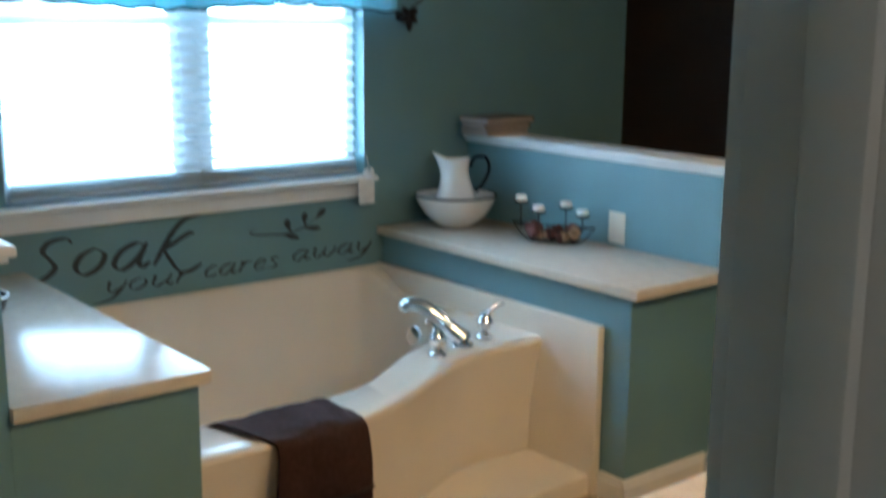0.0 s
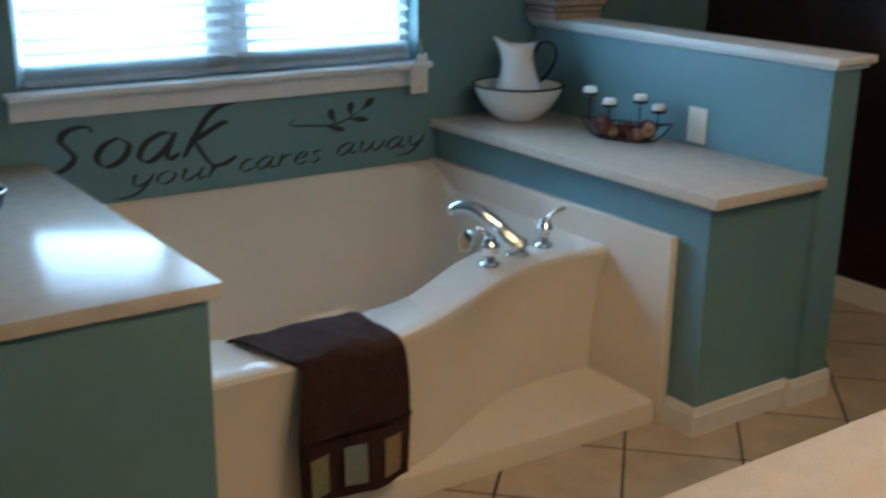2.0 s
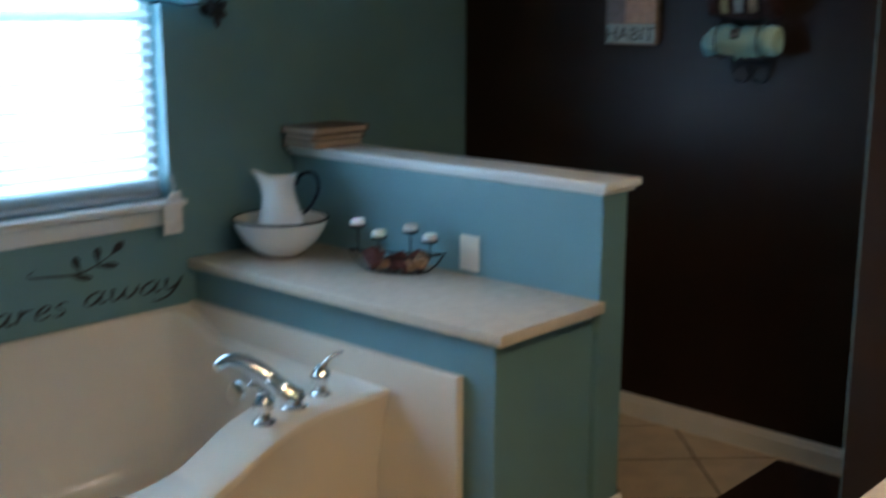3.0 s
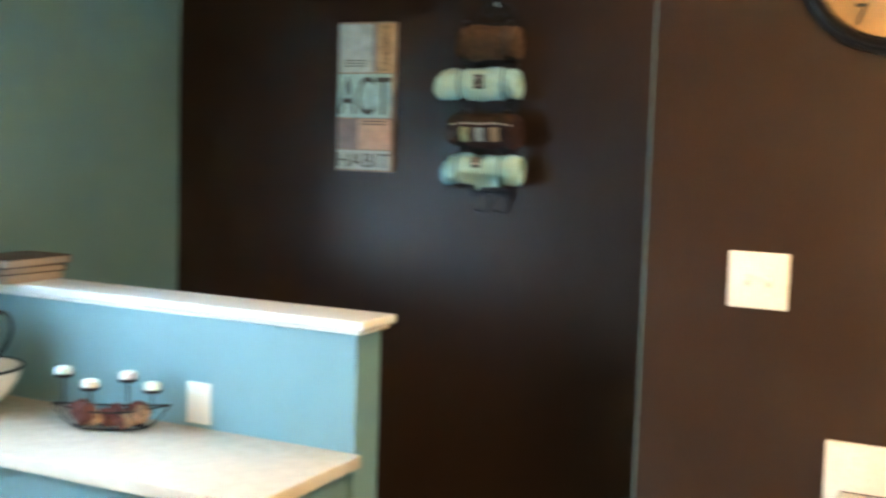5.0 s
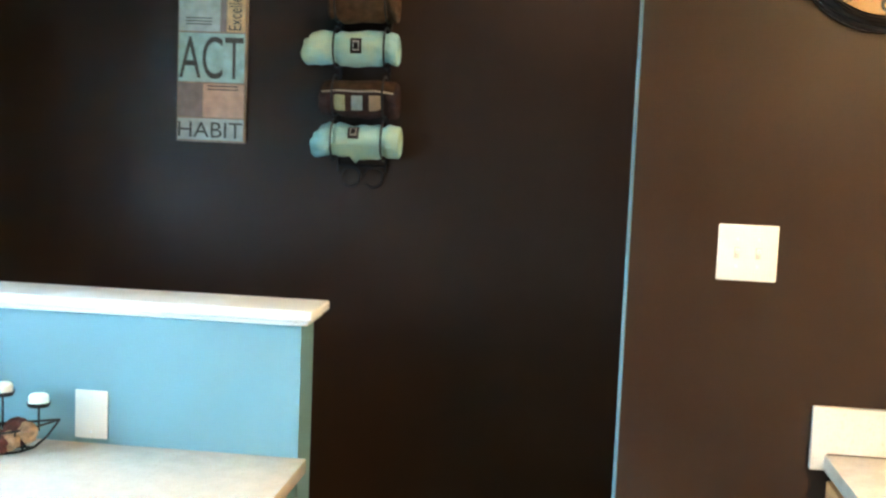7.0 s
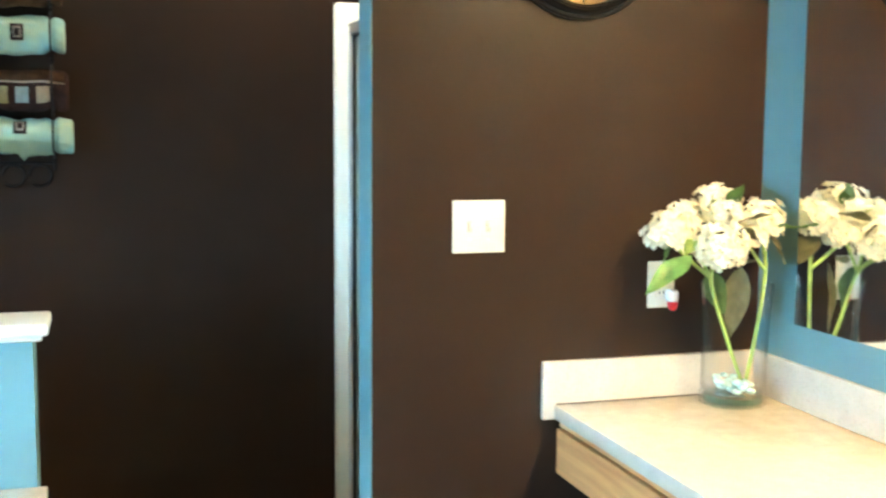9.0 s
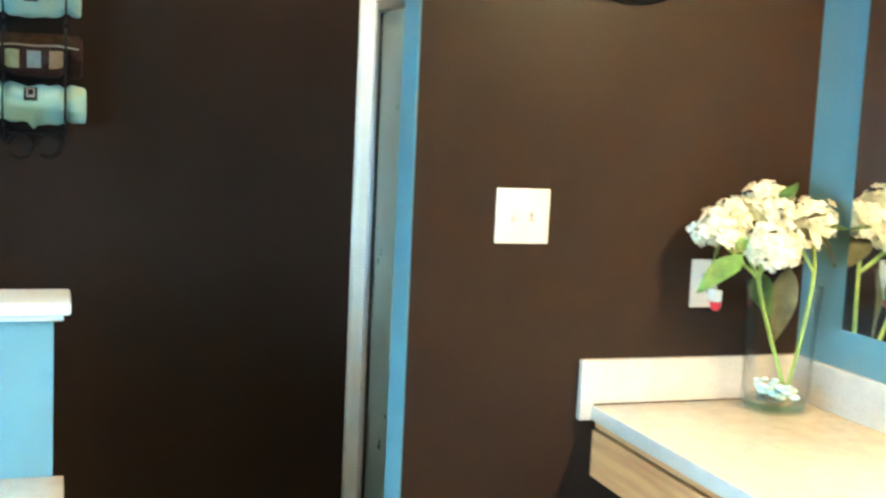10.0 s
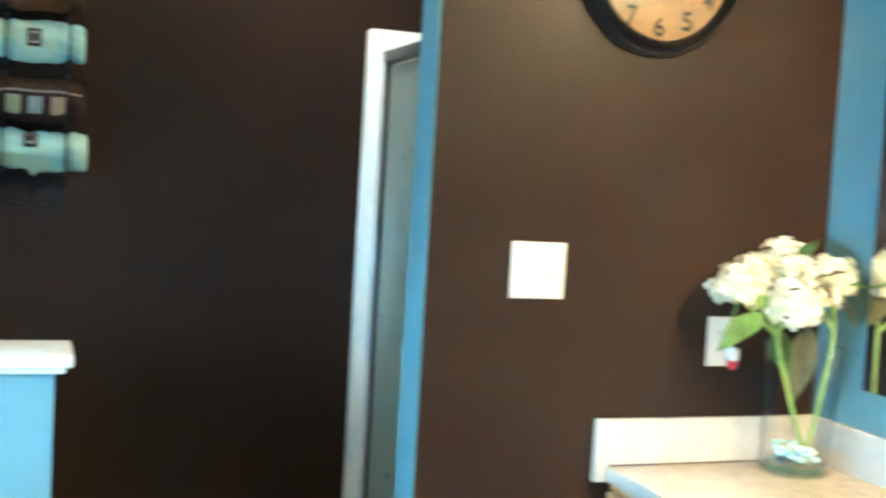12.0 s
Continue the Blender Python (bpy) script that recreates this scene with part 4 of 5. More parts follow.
# ---- wall sign and towel rack on the brown wall ----
def wall_sign():
    o = thing("wall_sign", "tall wooden word sign with pale blue and tan panels", "wall sign")
    x = XT - 0.026
    y0, y1, z0, z1 = 2.063, 2.281, 1.433, 1.945
    part("board", nb(x, XT - 0.001, y0, y1, z0, z1, bev=0.002), mat("sign_board", (0.30, 0.24, 0.19), 0.6, vary=0.3, scale=25), o)
    A = mat("sign_aqua", (0.36, 0.55, 0.56), 0.65, vary=0.18, scale=30)
    G = mat("sign_grey", (0.42, 0.50, 0.50), 0.65, vary=0.18, scale=30)
    S = mat("sign_sand", (0.58, 0.40, 0.22), 0.65, vary=0.18, scale=30)
    K = mat("sign_salmon", (0.52, 0.36, 0.27), 0.65, vary=0.15, scale=30)
    D = mat("sign_taupe", (0.23, 0.20, 0.20), 0.65, vary=0.2, scale=30)
    H = y1 - y0
    L = z1 - z0
    def panel(ya, yb, za, zb, m):
        part("panel", nb(x - 0.002, x + 0.001, y1 - yb * H, y1 - ya * H, z0 + za * L, z0 + zb * L), m, o, smooth=False)
    panel(0.02, 0.62, 0.665, 0.985, G)
    panel(0.63, 0.71, 0.665, 0.985, D)
    panel(0.72, 0.985, 0.665, 0.985, S)
    panel(0.02, 0.985, 0.362, 0.655, A)
    panel(0.02, 0.38, 0.150, 0.352, D)
    panel(0.39, 0.985, 0.150, 0.352, K)
    panel(0.02, 0.985, 0.012, 0.142, G)
    F = Matrix.Rotation(radians(-90), 4, "Z") @ FACE_N
    INK = mat("sign_ink", (0.05, 0.055, 0.055), 0.6, vary=0.3, scale=60)
    def words(body, ya, zb, size, w, rot=0):
        t = text_mesh("lettering", body, size, 0.0, INK, Matrix.Translation((x - 0.0028, y1 - ya * H, z0 + zb * L)) @ F @ Matrix.Rotation(radians(rot), 4, "Z"), w, 0.0006)
        t.parent = o
    words("ACT", 0.03, 0.385, 0.185, 0.205)
    words("HABIT", 0.03, 0.028, 0.070, 0.205)
    words("Excellence", 0.93, 0.675, 0.058, 0.155, 90)
    for k in range(3):
        part("text_bar", nb(x - 0.003, x - 0.0015, y1 - 0.50 * H, y1 - 0.12 * H, z0 + (0.705 + 0.018 * k) * L, z0 + (0.711 + 0.018 * k) * L), INK, o, smooth=False)
    for k in range(2):
        part("text_bar", nb(x - 0.003, x - 0.0015, y1 - 0.90 * H, y1 - 0.45 * H, z0 + (0.315 + 0.02 * k) * L, z0 + (0.322 + 0.02 * k) * L), INK, o, smooth=False)


wall_sign()

RY, RX = 1.690, XT - 0.074


def towel_rack():
    o = thing("towel_rack", "black wrought iron scroll towel rack on the brown wall", "towel rack")
    for s in (-1, 1):
        part("upright", tube(bmesh.new(), [(XT - 0.012, RY + s * 0.075, 1.36), (XT - 0.012, RY + s * 0.075, 1.93)], 0.005, 8), IRON, o)
        circ = [(XT - 0.012, RY + s * 0.036 + 0.030 * math.cos(a), 1.345 + 0.030 * math.sin(a)) for a in [radians(d) for d in range(0, 330, 15)]]
        part("bottom_scroll", tube(bmesh.new(), circ, 0.004, 8), IRON, o)
        top = spline([(XT - 0.012, RY + s * 0.075, 1.93), (XT - 0.012, RY + s * 0.06, 1.975), (XT - 0.012, RY + s * 0.028, 1.995), (XT - 0.012, RY + s * 0.012, 1.972), (XT - 0.012, RY + s * 0.03, 1.955), (XT - 0.012, RY + s * 0.042, 1.968)], 6)
        part("top_scroll", tube(bmesh.new(), top, 0.004, 8), IRON, o)
        for z in (1.872, 1.735, 1.590, 1.459):
            hoop = [(RX + 0.062 * math.cos(a), RY + s * 0.076, z + 0.062 * math.sin(a)) for a in [2 * math.pi * i / 28 for i in range(28)]]
            part("hoop", tube(bmesh.new(), hoop, 0.0032, 6, closed=True), IRON, o)
    for z in (1.38, 1.93):
        part("cross_bar", tube(bmesh.new(), [(XT - 0.012, RY - 0.075, z), (XT - 0.012, RY + 0.075, z)], 0.004, 8), IRON, o)
    part("hook", tube(bmesh.new(), [(XT - 0.001, RY, 1.99), (XT - 0.02, RY, 1.99), (XT - 0.02, RY, 2.0)], 0.004, 8), ALU, o, "steel hook")


towel_rack()


def rolled_towel(z, y0, y1, kind, seed):
    lb = "rolled pale aqua towel with a brown square motif" if kind == "aqua" else ("rolled dark brown towel" if kind == "plain" else "rolled brown towel with a patchwork border")
    o = thing("rolled_towel", lb, "towel", group="rolled towels in the rack")
    rng = random.Random(seed)
    n, m = 36, 44
    bm = bmesh.new()
    rings = []
    ph = rng.uniform(0, 6)
    rnd = (rng.random(), rng.random())
    def surface(a, y, lift=0.0):
        t = (y - y1) / (y0 - y1)
        pinch = 1 - 0.20 * sum(math.exp(-((y - (RY + s * 0.076)) / 0.009) ** 2) for s in (-1, 1))
        endr = 0.90 + 0.10 * min(1, 8 * min(t, 1 - t))
        r = (0.0495 if kind == "aqua" else 0.052) * pinch * endr * (1.03 + 0.05 * math.sin(3 * a + ph + y * 22) + 0.14 * noise.noise(Vector((math.cos(a) * 1.5, math.sin(a) * 1.5, y * 15 + seed))) + 0.11 * noise.noise(Vector((math.cos(a) * 3.2, math.sin(a) * 3.2, y * 26 + seed))))
        sag = -0.012 * (1 - ((y - RY) / 0.14) ** 2) - 0.030 * max(0, abs(y - RY) - 0.085) / 0.05 * (0.4 + 0.6 * rnd[y > RY])
        return (RX + (r + lift) * math.cos(a) * 0.95, y, z + (r + lift) * math.sin(a) + sag * 0.7)
    for i in range(m + 1):
        ring = [bm.verts.new(surface(2 * math.pi * k / n, y1 + (y0 - y1) * i / m)) for k in range(n)]
        rings.append(ring)
    for a, b in zip(rings, rings[1:]):
        for k in range(n):
            bm.faces.new((a[k], a[(k + 1) % n], b[(k + 1) % n], b[k]))
    # spiral ends
    for ring, sgn in ((rings[0], 1), (rings[-1], -1)):
        prev = ring
        for q, d in ((0.82, 0.004), (0.62, -0.006), (0.42, 0.002), (0.2, -0.008)):
            c = sum((v.co for v in ring), Vector()) / n
            cur = [bm.verts.new(c + (v.co - c) * q + Vector((0, sgn * d, 0))) for v in ring]
            for k in range(n):
                bm.faces.new((prev[k], prev[(k + 1) % n], cur[(k + 1) % n], cur[k]))
            prev = cur
        bm.faces.new(prev)
    part("roll", bm, AQUA if kind == "aqua" else (SHEEN if kind == "plain" else TOWEL), o)
    if kind == "aqua":
        # inner layers of the roll that have slid out at one end
        for rad, reach, drop in ((0.040, 0.020, 0.010), (0.027, 0.027, 0.016)):
            prof = [(rad * 0.9, -0.02), (rad, reach - 0.008), (rad * 0.93, reach - 0.001), (rad * 0.70, reach), (rad * 0.62, reach - 0.006), (0.004, reach - 0.007)]
            lb = lathe(bmesh.new(), prof, (RX, y1, z - drop - 0.010), 24, "Y")
            for v in lb.verts:
                v.co += Vector((0, 0.004 * noise.noise(v.co * 40), 0.006 * noise.noise(v.co * 30)))
            part("inner_layer", lb, AQUA, o)

    def patch(ya, yb, a0, a1, r, material, name, label=""):
        bm = bmesh.new()
        g = []
        for i in range(7):
            a = radians(a0 + (a1 - a0) * i / 6)
            g.append([bm.verts.new(surface(a, ya + (yb - ya) * k / 4, r)) for k in range(5)])
        for a, b in zip(g, g[1:]):
            for k in range(4):
                bm.faces.new((a[k], a[k + 1], b[k + 1], b[k]))
        bmesh.ops.solidify(bm, geom=list(bm.faces), thickness=0.002)
        part(name, bm, material, o, label)
    if kind == "aqua":
        a0, a1 = (150, 198) if seed == 2 else (128, 172)
        patch(RY + 0.026, RY - 0.008, a0, a1, 0.0026, SATIN, "motif", "dark brown square motif")
        patch(RY + 0.019, RY - 0.001, a0 + 9, a1 - 9, 0.0042, STITCH, "motif_border")
        patch(RY + 0.0155, RY + 0.0025, a0 + 14, a1 - 14, 0.0058, SATIN, "motif_centre")
        if seed == 4:
            fl = bmesh.new()
            rows = [[fl.verts.new((RX - 0.060 + 0.018 * t + 0.003 * math.sin(9 * u), RY + 0.078 - 0.155 * u, z - 0.016 - t * (0.034 + 0.020 * math.exp(-((u - 0.50) / 0.07) ** 2)) - 0.008 * u)) for u in [q / 20 for q in range(21)]] for t in (0, 0.33, 0.66, 1.0)]
            for a, b in zip(rows, rows[1:]):
                for k in range(20):
                    fl.faces.new((a[k], a[k + 1], b[k + 1], b[k]))
            bmesh.ops.solidify(fl, geom=list(fl.faces), thickness=0.005)
            part("loose_flap", fl, AQUA, o)
    if kind == "patch":
        for ya, mm, lb in ((0.071, SAGE, "sage green patch"), (0.018, MIST, "pale blue patch"), (-0.036, TAN, "tan patch")):
            patch(RY + ya, RY + ya - 0.034, 170, 218, 0.0030, mm, "patch", lb)
        # folded top layer, with the roll's lit sheen in its colour
        patch(y1 - 0.006, y0 + 0.006, 84, 154, 0.0032, SHEEN, "sheen_fold", "folded border in lighter brown, its sheen put into the colour")
        patch(y1 - 0.006, y0 + 0.006, 155, 160, 0.0036, STITCH, "stitched_line")
    return o


rolled_towel(1.872, 1.585, 1.785, "plain", 1)
rolled_towel(1.740, 1.580, 1.844, "aqua", 2)
rolled_towel(1.590, 1.575, 1.806, "patch", 3)
rolled_towel(1.464, 1.565, 1.808, "aqua", 4)


# ---- shower stall behind the partition ----
def shower():
    o = thing("shower_stall", "white moulded shower stall with a framed obscure glass door", "shower")
    y0 = 0.808
    bm = nb(XT - 0.040, XT - 0.001, YM + 0.002, y0, 0.0, 1.860, bev=0.012, seg=3)
    part("side_wall", bm, SHELL, o)
    part("side_wall", nb(2.263, 2.290, YM + 0.002, y0, 0, 1.86, bev=0.008), SHELL, o)
    part("back_wall", nb(2.291, XT - 0.041, YM + 0.002, YM + 0.04, 0, 1.86, bev=0.004), ACRYL, o)
    part("pan", nb(2.291, XT - 0.041, YM + 0.041, y0 - 0.01, 0, 0.10, bev=0.012), ACRYL, o)
    yd = 0.752
    part("door_post", nb(XT - 0.070, XT - 0.0405, yd - 0.016, yd + 0.018, 0.10, 1.79, bev=0.003), ALU, o)
    part("door_post", nb(2.2905, 2.318, yd - 0.014, yd + 0.014, 0.10, 1.79, bev=0.003), ALU, o)
    part("header", nb(2.2905, XT - 0.0405, yd - 0.017, yd + 0.017, 1.762, 1.796, bev=0.003), DALU, o)
    part("threshold", nb(2.2905, XT - 0.0405, yd - 0.02, yd + 0.02, 0.1005, 0.125, bev=0.003), ALU, o)
    d = part("door", nb(2.320, XT - 0.078, yd - 0.003, yd + 0.003, 0.135, 1.755), FROST, o, "obscure grey glass door panel", smooth=False)
    part("door_frame", nb(XT - 0.084, XT - 0.0705, yd - 0.011, yd + 0.011, 0.13, 1.76, bev=0.002), DALU, d)
    part("door_frame", nb(2.319, 2.336, yd - 0.009, yd + 0.009, 0.13, 1.76, bev=0.002), ALU, d)
    return o


shower()


# ---- clock ----
def wall_clock():
    o = thing("wall_clock", "round black-framed wall clock with a yellowed face", "clock")
    cy, cz, R = 0.398, 1.950, 0.206
    def ring(name, prof, m, lb=""):
        part(name, lathe(bmesh.new(), [(r, -h) for r, h in prof], (XS - 0.001, cy, cz), 80, "X", cap=False), m, o, lb)
    ring("frame", [(0.150, 0.0), (R, 0.0), (R, 0.010), (R - 0.005, 0.016), (R - 0.011, 0.017), (R - 0.014, 0.026), (R - 0.016, 0.044), (R - 0.019, 0.048), (R - 0.021, 0.045)], CLKF)
    ring("bead", [(R - 0.0215, 0.042), (R - 0.022, 0.047), (R - 0.0245, 0.050), (R - 0.027, 0.046), (R - 0.028, 0.041)], CLKF)
    ring("bead", [(R - 0.0285, 0.036), (R - 0.029, 0.041), (R - 0.031, 0.043), (R - 0.033, 0.038), (R - 0.034, 0.014)], CLKF)
    part("face", lathe(bmesh.new(), [(0.171, -0.012), (0.171, -0.015)], (XS - 0.001, cy, cz), 72, "X"), CLKD, o, "yellowed parchment dial")
    F = Matrix.Rotation(radians(-90), 4, "Z") @ FACE_N
    for h in range(1, 13):
        a = radians(30 * h)
        w = 0.042 if h >= 10 else 0.026
        t = text_mesh("numeral", str(h), 0.060, 0, CLKF, Matrix.Translation((XS - 0.0172, cy - math.sin(a) * 0.140 + w / 2, cz + math.cos(a) * 0.140 - 0.021)) @ F, w, 0.0006, offset=0.0011)
        t.parent = o
    for k in range(12):
        a = radians(30 * k)
        b = part("hour_mark", nb(-0.0006, 0.0006, -0.0014, 0.0014, -0.003, 0.003), CLKF, o, smooth=False)
        b.matrix_local = Matrix.Translation((XS - 0.0172, cy - math.sin(a) * 0.166, cz + math.cos(a) * 0.166)) @ Matrix.Rotation(a, 4, "X")
    for L, w, a in ((0.07, 0.008, 305), (0.11, 0.006, 62)):
        b = part("hand_bar", nb(-0.001, 0.001, -w / 2, w / 2, -0.018, L), CLKF, o, smooth=False)
        b.matrix_local = Matrix.Translation((XS - 0.021 - 0.002 * (L > 0.1), cy, cz)) @ Matrix.Rotation(radians(a), 4, "X")
    g = part("cover_glass", lathe(bmesh.new(), [(0.170, -0.030), (0.170, -0.032)], (XS - 0.001, cy, cz), 72, "X"), CLEAR, o, smooth=False)
    g.visible_shadow = False


wall_clock()


# ---- vanity ----
VX0, VY = 0.023, 0.454


def vanity():
    t = thing("vanity_countertop", "beige laminate vanity countertop with backsplash", "countertop")
    bm = nb(VX0, XS - 0.001, YM + 0.001, VY, ZC - 0.036, ZC, bev=0.003)
    part("slab", bm, LAM, t)
    part("backsplash", nb(VX0, XS - 0.022, YM + 0.001, YM + 0.020, ZC + 0.0005, 0.928, bev=0.002), LAM, t)
    part("side_splash", nb(XS - 0.020, XS - 0.001, YM + 0.001, 0.484, ZC - 0.036, 0.928, bev=0.002), LAM, t)

    part("joint_line", nb(XS - 0.0225, XS - 0.0202, YM + 0.022, VY - 0.004, ZC + 0.0004, ZC + 0.0030), GROUT, t, "dark joint between counter and splash", smooth=False)

    c = thing("vanity_cabinet", "oak vanity cabinet with panelled doors", "cabinet")
    x0, x1, yf = VX0 + 0.022, 1.25, VY - 0.028
    part("carcass", nb(x0, x1, YM + 0.001, yf, 0.10, ZC - 0.0365), DARKWD, c, "red-brown wooden side", smooth=False)
    part("toe_kick", nb(x0 + 0.01, x1 - 0.01, YM + 0.001, yf - 0.07, 0.0, 0.0995), IRON, c, smooth=False)
    for k in range(3):
        a = x0 + 0.02 + k * 0.39
        d = part("door", nb(a, a + 0.37, yf + 0.0005, yf + 0.019, 0.13, 0.60, bev=0.003), OAKZ, c)
        part("door_panel", nb(a + 0.06, a + 0.31, yf + 0.0195, yf + 0.024, 0.19, 0.54, bev=0.003), OAKZ, d)
        part("drawer_front", nb(a, a + 0.37, yf + 0.0005, yf + 0.019, 0.625, 0.755, bev=0.003), OAK, c)
    # knee-hole drawer by the partition
    k = thing("vanity_table", "oak knee-space section with one wide drawer", "vanity")
    part("rail", nb(x1 + 0.001, XS - 0.003, yf - 0.35, yf - 0.001, 0.665, ZC - 0.0365), DARKWD, k, smooth=False)
    part("apron_rail", nb(x1 + 0.012, XS - 0.006, yf, yf + 0.010, ZC - 0.058, ZC - 0.038, bev=0.002), OAK, k)
    part("drawer_front", nb(x1 + 0.012, XS - 0.006, yf, yf + 0.017, 0.648, ZC - 0.062, bev=0.003), OAK, k)

    s = thing("sink_bowl", "almond drop-in oval sink in the vanity top", "sink")
    e = lathe(bmesh.new(), [(0.255, 0.0006), (0.258, 0.008), (0.248, 0.018), (0.228, 0.016), (0.215, 0.006), (0.19, 0.0045), (0.02, 0.003)], (0, 0, 0), 64)
    for v in e.verts:
        v.co.y *= 0.84
    ob = part("rim", e, ACRYL, s)
    ob.matrix_local = Matrix.Translation((0.785, 0.190, ZC))


vanity()

solid("wall_mirror", nb(0.10, 1.974, YM + 0.001, YM + 0.007, 1.021, 2.02), MIRROR, "large frameless mirror above the vanity", "mirror", smooth=False)


def vanity_light():
    o = thing("vanity_light", "chrome vanity light bar with warm globe bulbs", "wall lamp")
    part("bar", nb(0.35, 1.35, YM + 0.001, YM + 0.05, 2.235, 2.305, bev=0.006), CHROME, o)
    G = glow("warm_bulb", (1.0, 0.59, 0.235), 470.0)
    # unseen bell shades, added to keep light off the upper wall
    S = mat("added_frosted_shade", (0.80, 0.76, 0.68), 0.4, vary=0.03)
    translucent(S, 0.36, (0.92, 0.88, 0.80))
    for k in range(5):
        b = bmesh.new()
        bmesh.ops.create_icosphere(b, subdivisions=3, radius=0.042, matrix=Matrix.Translation((0.45 + 0.20 * k, YM + 0.105, 2.27)))
        part("bulb", b, G, o, "glowing warm globe bulb")
        part("shade", lathe(bmesh.new(), [(0.022, 0.066), (0.045, 0.060), (0.062, 0.035), (0.070, 0.0), (0.078, -0.028), (0.075, -0.028), (0.067, 0.0), (0.059, 0.034), (0.043, 0.057), (0.022, 0.062)], (0.45 + 0.20 * k, YM + 0.105, 2.27), 32, cap=False), S, o, "added frosted bell shade, turns the light down")
        part("socket", lathe(bmesh.new(), [(0.024, 0.05), (0.022, 0.068)], (0.45 + 0.20 * k, YM, 2.27), 20, "Y"), CHROME, o)


vanity_light()


# ---- unseen lamp outside the door, added to brighten the jamb ----
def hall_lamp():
    o = thing("hall_fill_lamp", "added dome lamp in the hall, fill light for the door jamb", "ceiling lamp")
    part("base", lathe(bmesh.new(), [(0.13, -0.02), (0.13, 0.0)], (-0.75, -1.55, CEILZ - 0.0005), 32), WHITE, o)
    part("dome", lathe(bmesh.new(), [(0.01, -0.11), (0.07, -0.10), (0.11, -0.065), (0.125, -0.021)], (-0.75, -1.55, CEILZ), 32), glow("fill_dome_glow", (1.0, 0.82, 0.6), 34.0), o, "glowing dome of the added fill lamp")


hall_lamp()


def recessed_lamp(x, y):
    o = thing("recessed_lamp", "white recessed ceiling lamp by the shower, switched on", "ceiling lamp")
    part("trim_ring", lathe(bmesh.new(), [(0.062, -0.0006), (0.094, -0.0006), (0.092, -0.007), (0.066, -0.010), (0.062, -0.004)], (x, y, CEILZ), 36, cap=False), WHITE, o)
    part("lens", lathe(bmesh.new(), [(0.061, -0.006), (0.040, -0.010), (0.004, -0.012)], (x, y, CEILZ), 32), glow("lit_lens", (1.0, 0.72, 0.45), 190.0), o, "lit warm diffusing lens")


recessed_lamp(2.68, 0.98)


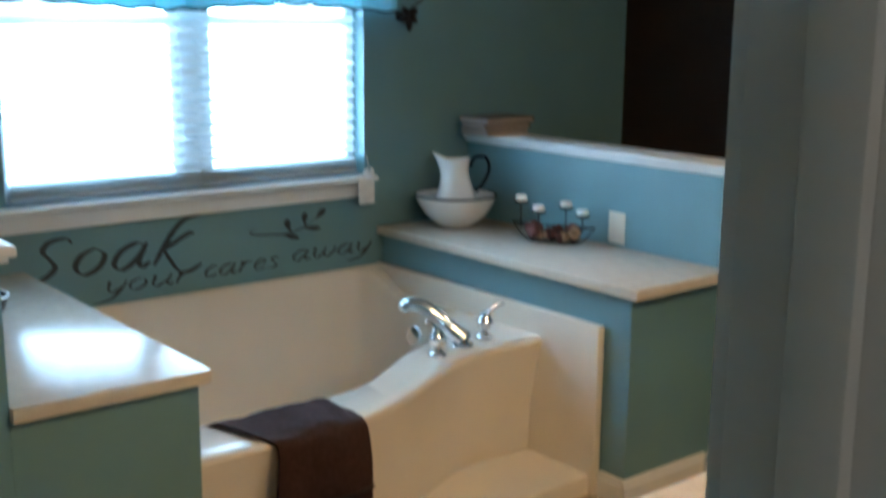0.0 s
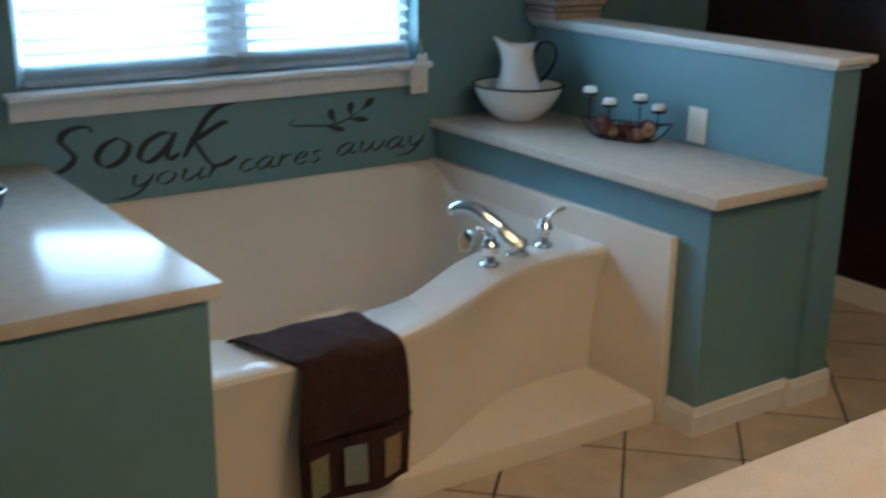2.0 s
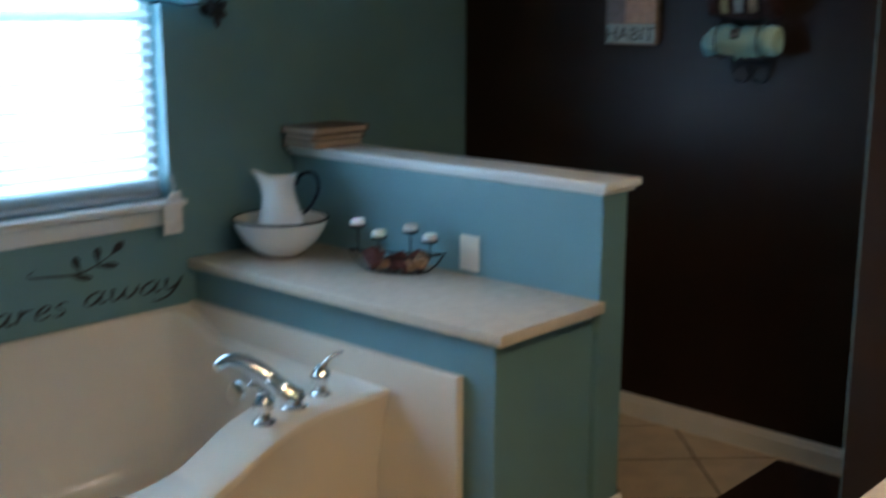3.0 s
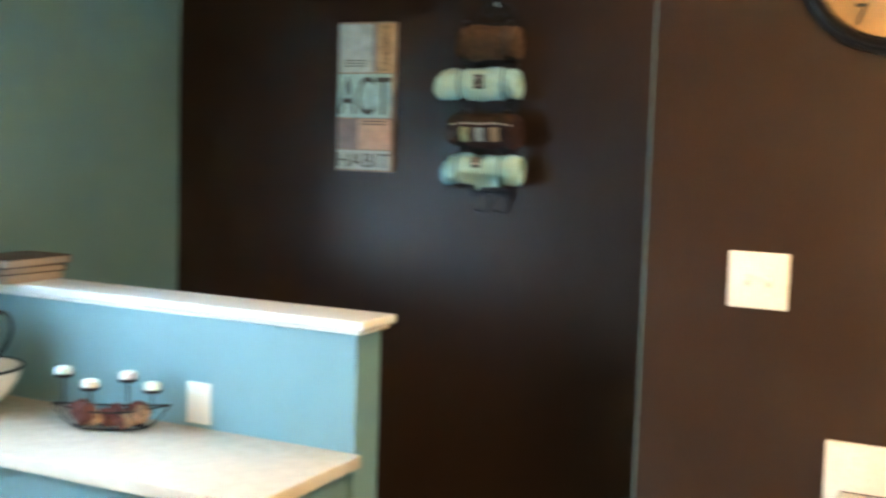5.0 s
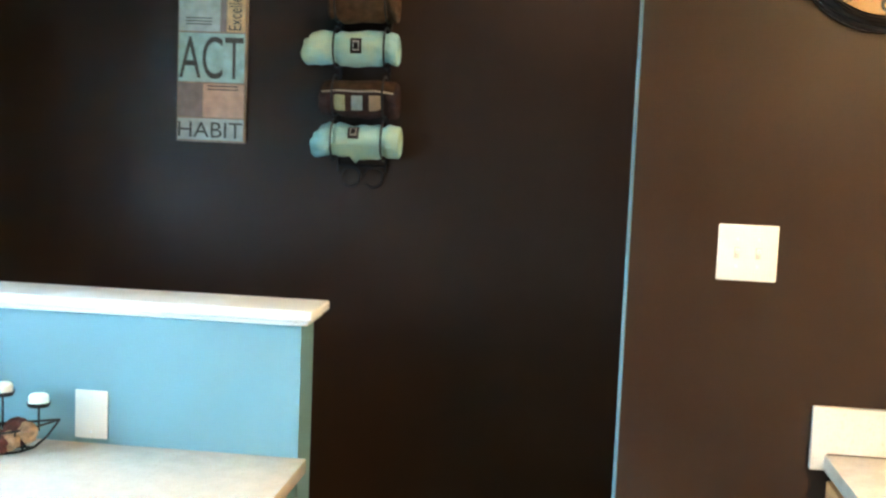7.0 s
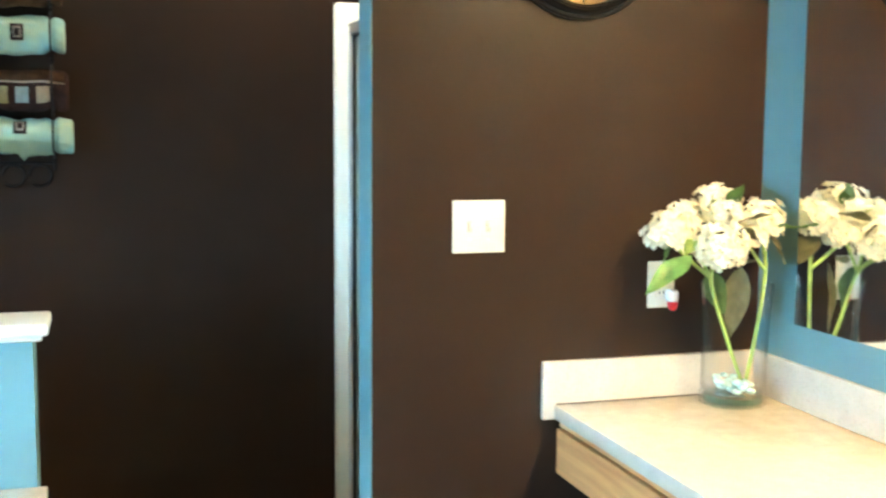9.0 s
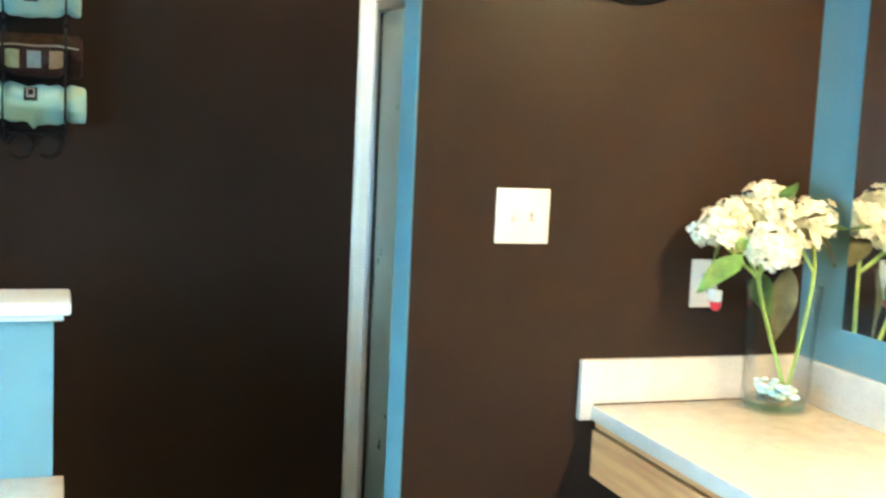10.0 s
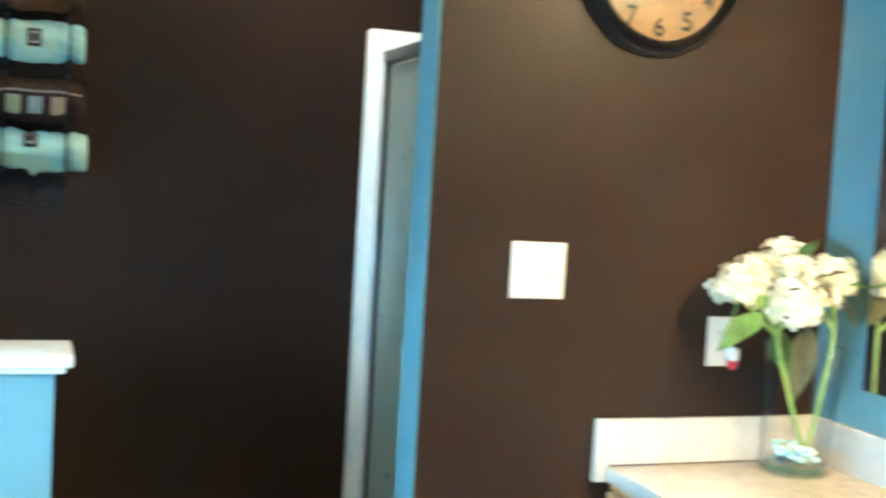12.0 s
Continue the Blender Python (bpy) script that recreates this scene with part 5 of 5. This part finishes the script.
# ---- vase of hydrangeas ----
def vase():
    o = thing("flower_vase", "tall clear glass vase of cream artificial hydrangeas", "vase of flowers")
    c = Vector((2.03, 0.024, ZC + 0.0008))
    H = 0.296
    prof = [(0.076, 0.0), (0.081, 0.004), (0.079, 0.05), (0.080, 0.15), (0.084, 0.23), (0.090, H), (0.0875, H), (0.0815, 0.23), (0.0775, 0.15), (0.076, 0.05), (0.072, 0.030), (0.01, 0.024)]
    part("glass", lathe(bmesh.new(), prof, c, 48), VASEG, o)
    part("thick_base", lathe(bmesh.new(), [(0.062, 0.003), (0.072, 0.008), (0.0705, 0.023), (0.04, 0.0195), (0.01, 0.0192)], c, 40), BASEG, o, "thick teal-tinted glass base")
    rng = random.Random(11)
    for k in range(26):
        bm = bmesh.new()
        bmesh.ops.create_icosphere(bm, subdivisions=2, radius=rng.uniform(0.010, 0.016))
        for v in bm.verts:
            v.co.z *= 0.6
        a = rng.uniform(0, 6.28)
        r = 0.054 * math.sqrt(rng.random())
        p = part("glass_pebble", bm, mat("teal_pebble", (0.62, 0.85, 0.80), 0.08, vary=0.25, scale=60) if k == 0 else bpy.data.materials["teal_pebble"], o)
        p.matrix_local = Matrix.Translation(c + Vector((r * math.cos(a), r * math.sin(a), 0.038 + 0.010 * (k % 3))))
    heads = [((2.035, 0.200, 1.242), 0.055), ((2.055, 0.066, 1.296), 0.060), ((1.950, 0.118, 1.214), 0.061), ((2.020, -0.036, 1.270), 0.050), ((1.985, 0.022, 1.236), 0.042), ((2.050, 0.158, 1.274), 0.042)]
    # one floret: four rounded, cupped petals
    bm = bmesh.new()
    for k in range(4):
        R = Matrix.Rotation(math.pi / 2 * k, 4, "Z")
        mid = bm.verts.new(R @ Vector((0.0085, 0, 0.0012)))
        rim = [bm.verts.new(R @ Vector(p)) for p in ((0.0005, 0, 0), (0.006, -0.0062, 0.0030), (0.0115, -0.0068, 0.0048), (0.0155, -0.0032, 0.0044), (0.0155, 0.0032, 0.0036), (0.0115, 0.0068, 0.0048), (0.006, 0.0062, 0.0030))]
        for a in range(7):
            bm.faces.new((mid, rim[a], rim[(a + 1) % 7]))
    fm = mesh_from("floret", bm, PETAL, False)
    for hc, hr in heads:
        hd = part("flower_head", lathe(bmesh.new(), [(0.004, -0.02), (hr * 0.42, -0.012), (hr * 0.48, 0.01), (hr * 0.3, hr * 0.36), (0.005, hr * 0.45)], (0, 0, 0), 14), CORE, o, "cream hydrangea head")
        hd.matrix_local = Matrix.Translation(hc)
        n = int(26000 * hr * hr) + 16
        for i in range(n):
            zz = 1 - 1.55 * (i + 0.5) / n
            a = i * 2.39996
            rr = math.sqrt(max(0, 1 - zz * zz))
            d = Vector((rr * math.cos(a), rr * math.sin(a), zz))
            f = new("floret", fm)
            f.parent = hd
            q = (d + Vector((rng.uniform(-0.6, 0.6), rng.uniform(-0.6, 0.6), rng.uniform(-0.3, 0.6)))).normalized()
            s = rng.uniform(0.68, 1.12)
            lump = 0.96 + 0.42 * noise.noise(d * 2.3 + Vector(hc) * 31)
            f.matrix_local = Matrix.Translation(d * hr * lump * rng.uniform(0.74, 1.06)) @ q.to_track_quat("Z", "Y").to_matrix().to_4x4() @ Matrix.Rotation(rng.uniform(0, 3), 4, "Z") @ Matrix.Diagonal((s, s, s, 1))
    foot = c + Vector((0.0, -0.028, 0.040))
    fork_a, fork_b = c + Vector((-0.012, 0.078, H + 0.015)), c + Vector((-0.020, -0.066, H + 0.03))
    part("stem", tube(bmesh.new(), spline([foot, foot.lerp(fork_a, 0.5) + Vector((0, 0.006, 0)), fork_a, Vector(heads[2][0]) - Vector((0, 0, 0.03))], 6), 0.0048, 10), STEM, o)
    part("stem", tube(bmesh.new(), spline([foot + Vector((0.004, -0.006, -0.006)), foot.lerp(fork_b, 0.5) + Vector((0, -0.008, 0)), fork_b, Vector(heads[3][0]) - Vector((0, 0, 0.03))], 6), 0.0050, 10), STEM, o)
    for a, b in ((fork_a, 0), (fork_a, 1), (fork_a, 5), (fork_b, 4)):
        part("branch", tube(bmesh.new(), spline([a, a.lerp(Vector(heads[b][0]), 0.5) - Vector((0, 0, 0.012)), Vector(heads[b][0]) - Vector((0, 0, 0.02))], 6), 0.0045, 8), STEM, o)
    def leaf(p, tip, w, roll, m=LEAF):
        p, tip = Vector(p), Vector(tip)
        d = tip - p
        L = d.length
        d.normalize()
        s = d.cross(Vector((0, 0, 1))).normalized()
        u = s.cross(d)
        s2 = s * math.cos(roll) + u * math.sin(roll)
        u2 = u * math.cos(roll) - s * math.sin(roll)
        bm = bmesh.new()
        g = []
        for i in range(11):
            t = i / 10
            ww = w * math.sin(math.pi * t ** 0.8) * (1 - 0.15 * t) + 0.001
            mid = p + d * L * t + u2 * (-0.25 * L * t * t * 0.4)
            g.append([bm.verts.new(mid + s2 * ww * q + u2 * (0.18 * abs(q) * ww + 0.003 * math.sin(9 * t + 3 * q))) for q in (-1, -0.5, 0, 0.5, 1)])
        for a, b in zip(g, g[1:]):
            for k in range(4):
                bm.faces.new((a[k], a[k + 1], b[k + 1], b[k]))
        bmesh.ops.solidify(bm, geom=list(bm.faces), thickness=0.0008)
        part("leaf", bm, m, o)
    OLIVE = mat("olive_leaf", (0.20, 0.20, 0.11), 0.55, vary=0.25, scale=30)
    GREEN = mat("bright_green_leaf", (0.20, 0.36, 0.10), 0.4, vary=0.3, scale=30)
    leaf((1.965, 0.186, 1.196), (1.925, 0.322, 1.128), 0.029, 0.5, GREEN)
    leaf((2.00, 0.215, 1.225), (2.00, 0.248, 1.172), 0.022, -0.6)
    leaf((2.00, -0.030, 1.250), (1.98, -0.104, 1.264), 0.024, 0.3, GREEN)
    leaf((2.00, -0.040, 1.240), (1.99, -0.092, 1.170), 0.034, -0.4, OLIVE)
    leaf((2.01, 0.062, 1.300), (1.995, 0.040, 1.362), 0.024, 0.9)
    leaf((1.945, 0.078, 1.272), (1.950, -0.012, 1.300), 0.026, 0.3, OLIVE)
    leaf((1.930, 0.085, 1.262), (1.920, 0.040, 1.240), 0.018, 0.6, OLIVE)
    leaf((1.975, 0.160, 1.235), (1.965, 0.205, 1.205), 0.022, 0.4, STEM)
    leaf((2.02, 0.018, 1.160), (2.02, 0.046, 0.985), 0.034, 0.9, OLIVE)
    leaf((2.03, 0.100, 1.150), (2.03, 0.058, 1.045), 0.030, 1.3)
    leaf((2.00, 0.060, 1.165), (1.98, 0.005, 1.185), 0.014, 0.5, OLIVE)


vase()

# ---- rug ----
bm = nb(2.335, 3.00, 0.93, 1.475, 0.001, 0.016, bev=0.005)
solid("bath_rug", bm, RUG, "dark brown bath rug in front of the shower", "rug")


# ---- floor tiles, laid on the diagonal ----
def floor_tiles():
    o = thing("floor", "cream square floor tiles laid diagonally with dark grout", "floor", kind="structure")
    S, G = 0.331, 0.0042
    h = S / 2 - G
    me = mesh_from("tile", nb(-h, h, -h, h, -0.0075, 0.0, bev=0.0015, seg=1), TILE, False)
    D = S * math.sqrt(2)
    far = bmesh.new()
    for i in range(-12, 13):
        for j in range(-22, 23):
            if (i + j) % 2:
                continue
            x, y = 0.969 + i * D / 2, 1.708 + D / 2 + j * D / 2
            if not (XLEFT - 0.45 < x < XT + 0.05 and -2.7 < y < YW):
                continue
            if y > 0.2 and x > -0.4:
                t = new("tile", me)
                t.parent = o
                t.matrix_local = Matrix.Translation((x, y, 0)) @ Matrix.Rotation(radians(45), 4, "Z")
            else:
                c = [Vector((x, y, 0)) + Matrix.Rotation(radians(45), 4, "Z") @ Vector((a * h, b * h, 0)) for a, b in ((-1, -1), (1, -1), (1, 1), (-1, 1))]
                far.faces.new([far.verts.new(v) for v in c])
    part("more_tiles", far, TILE, o, smooth=False)["kind"] = "stuff"


floor_tiles()
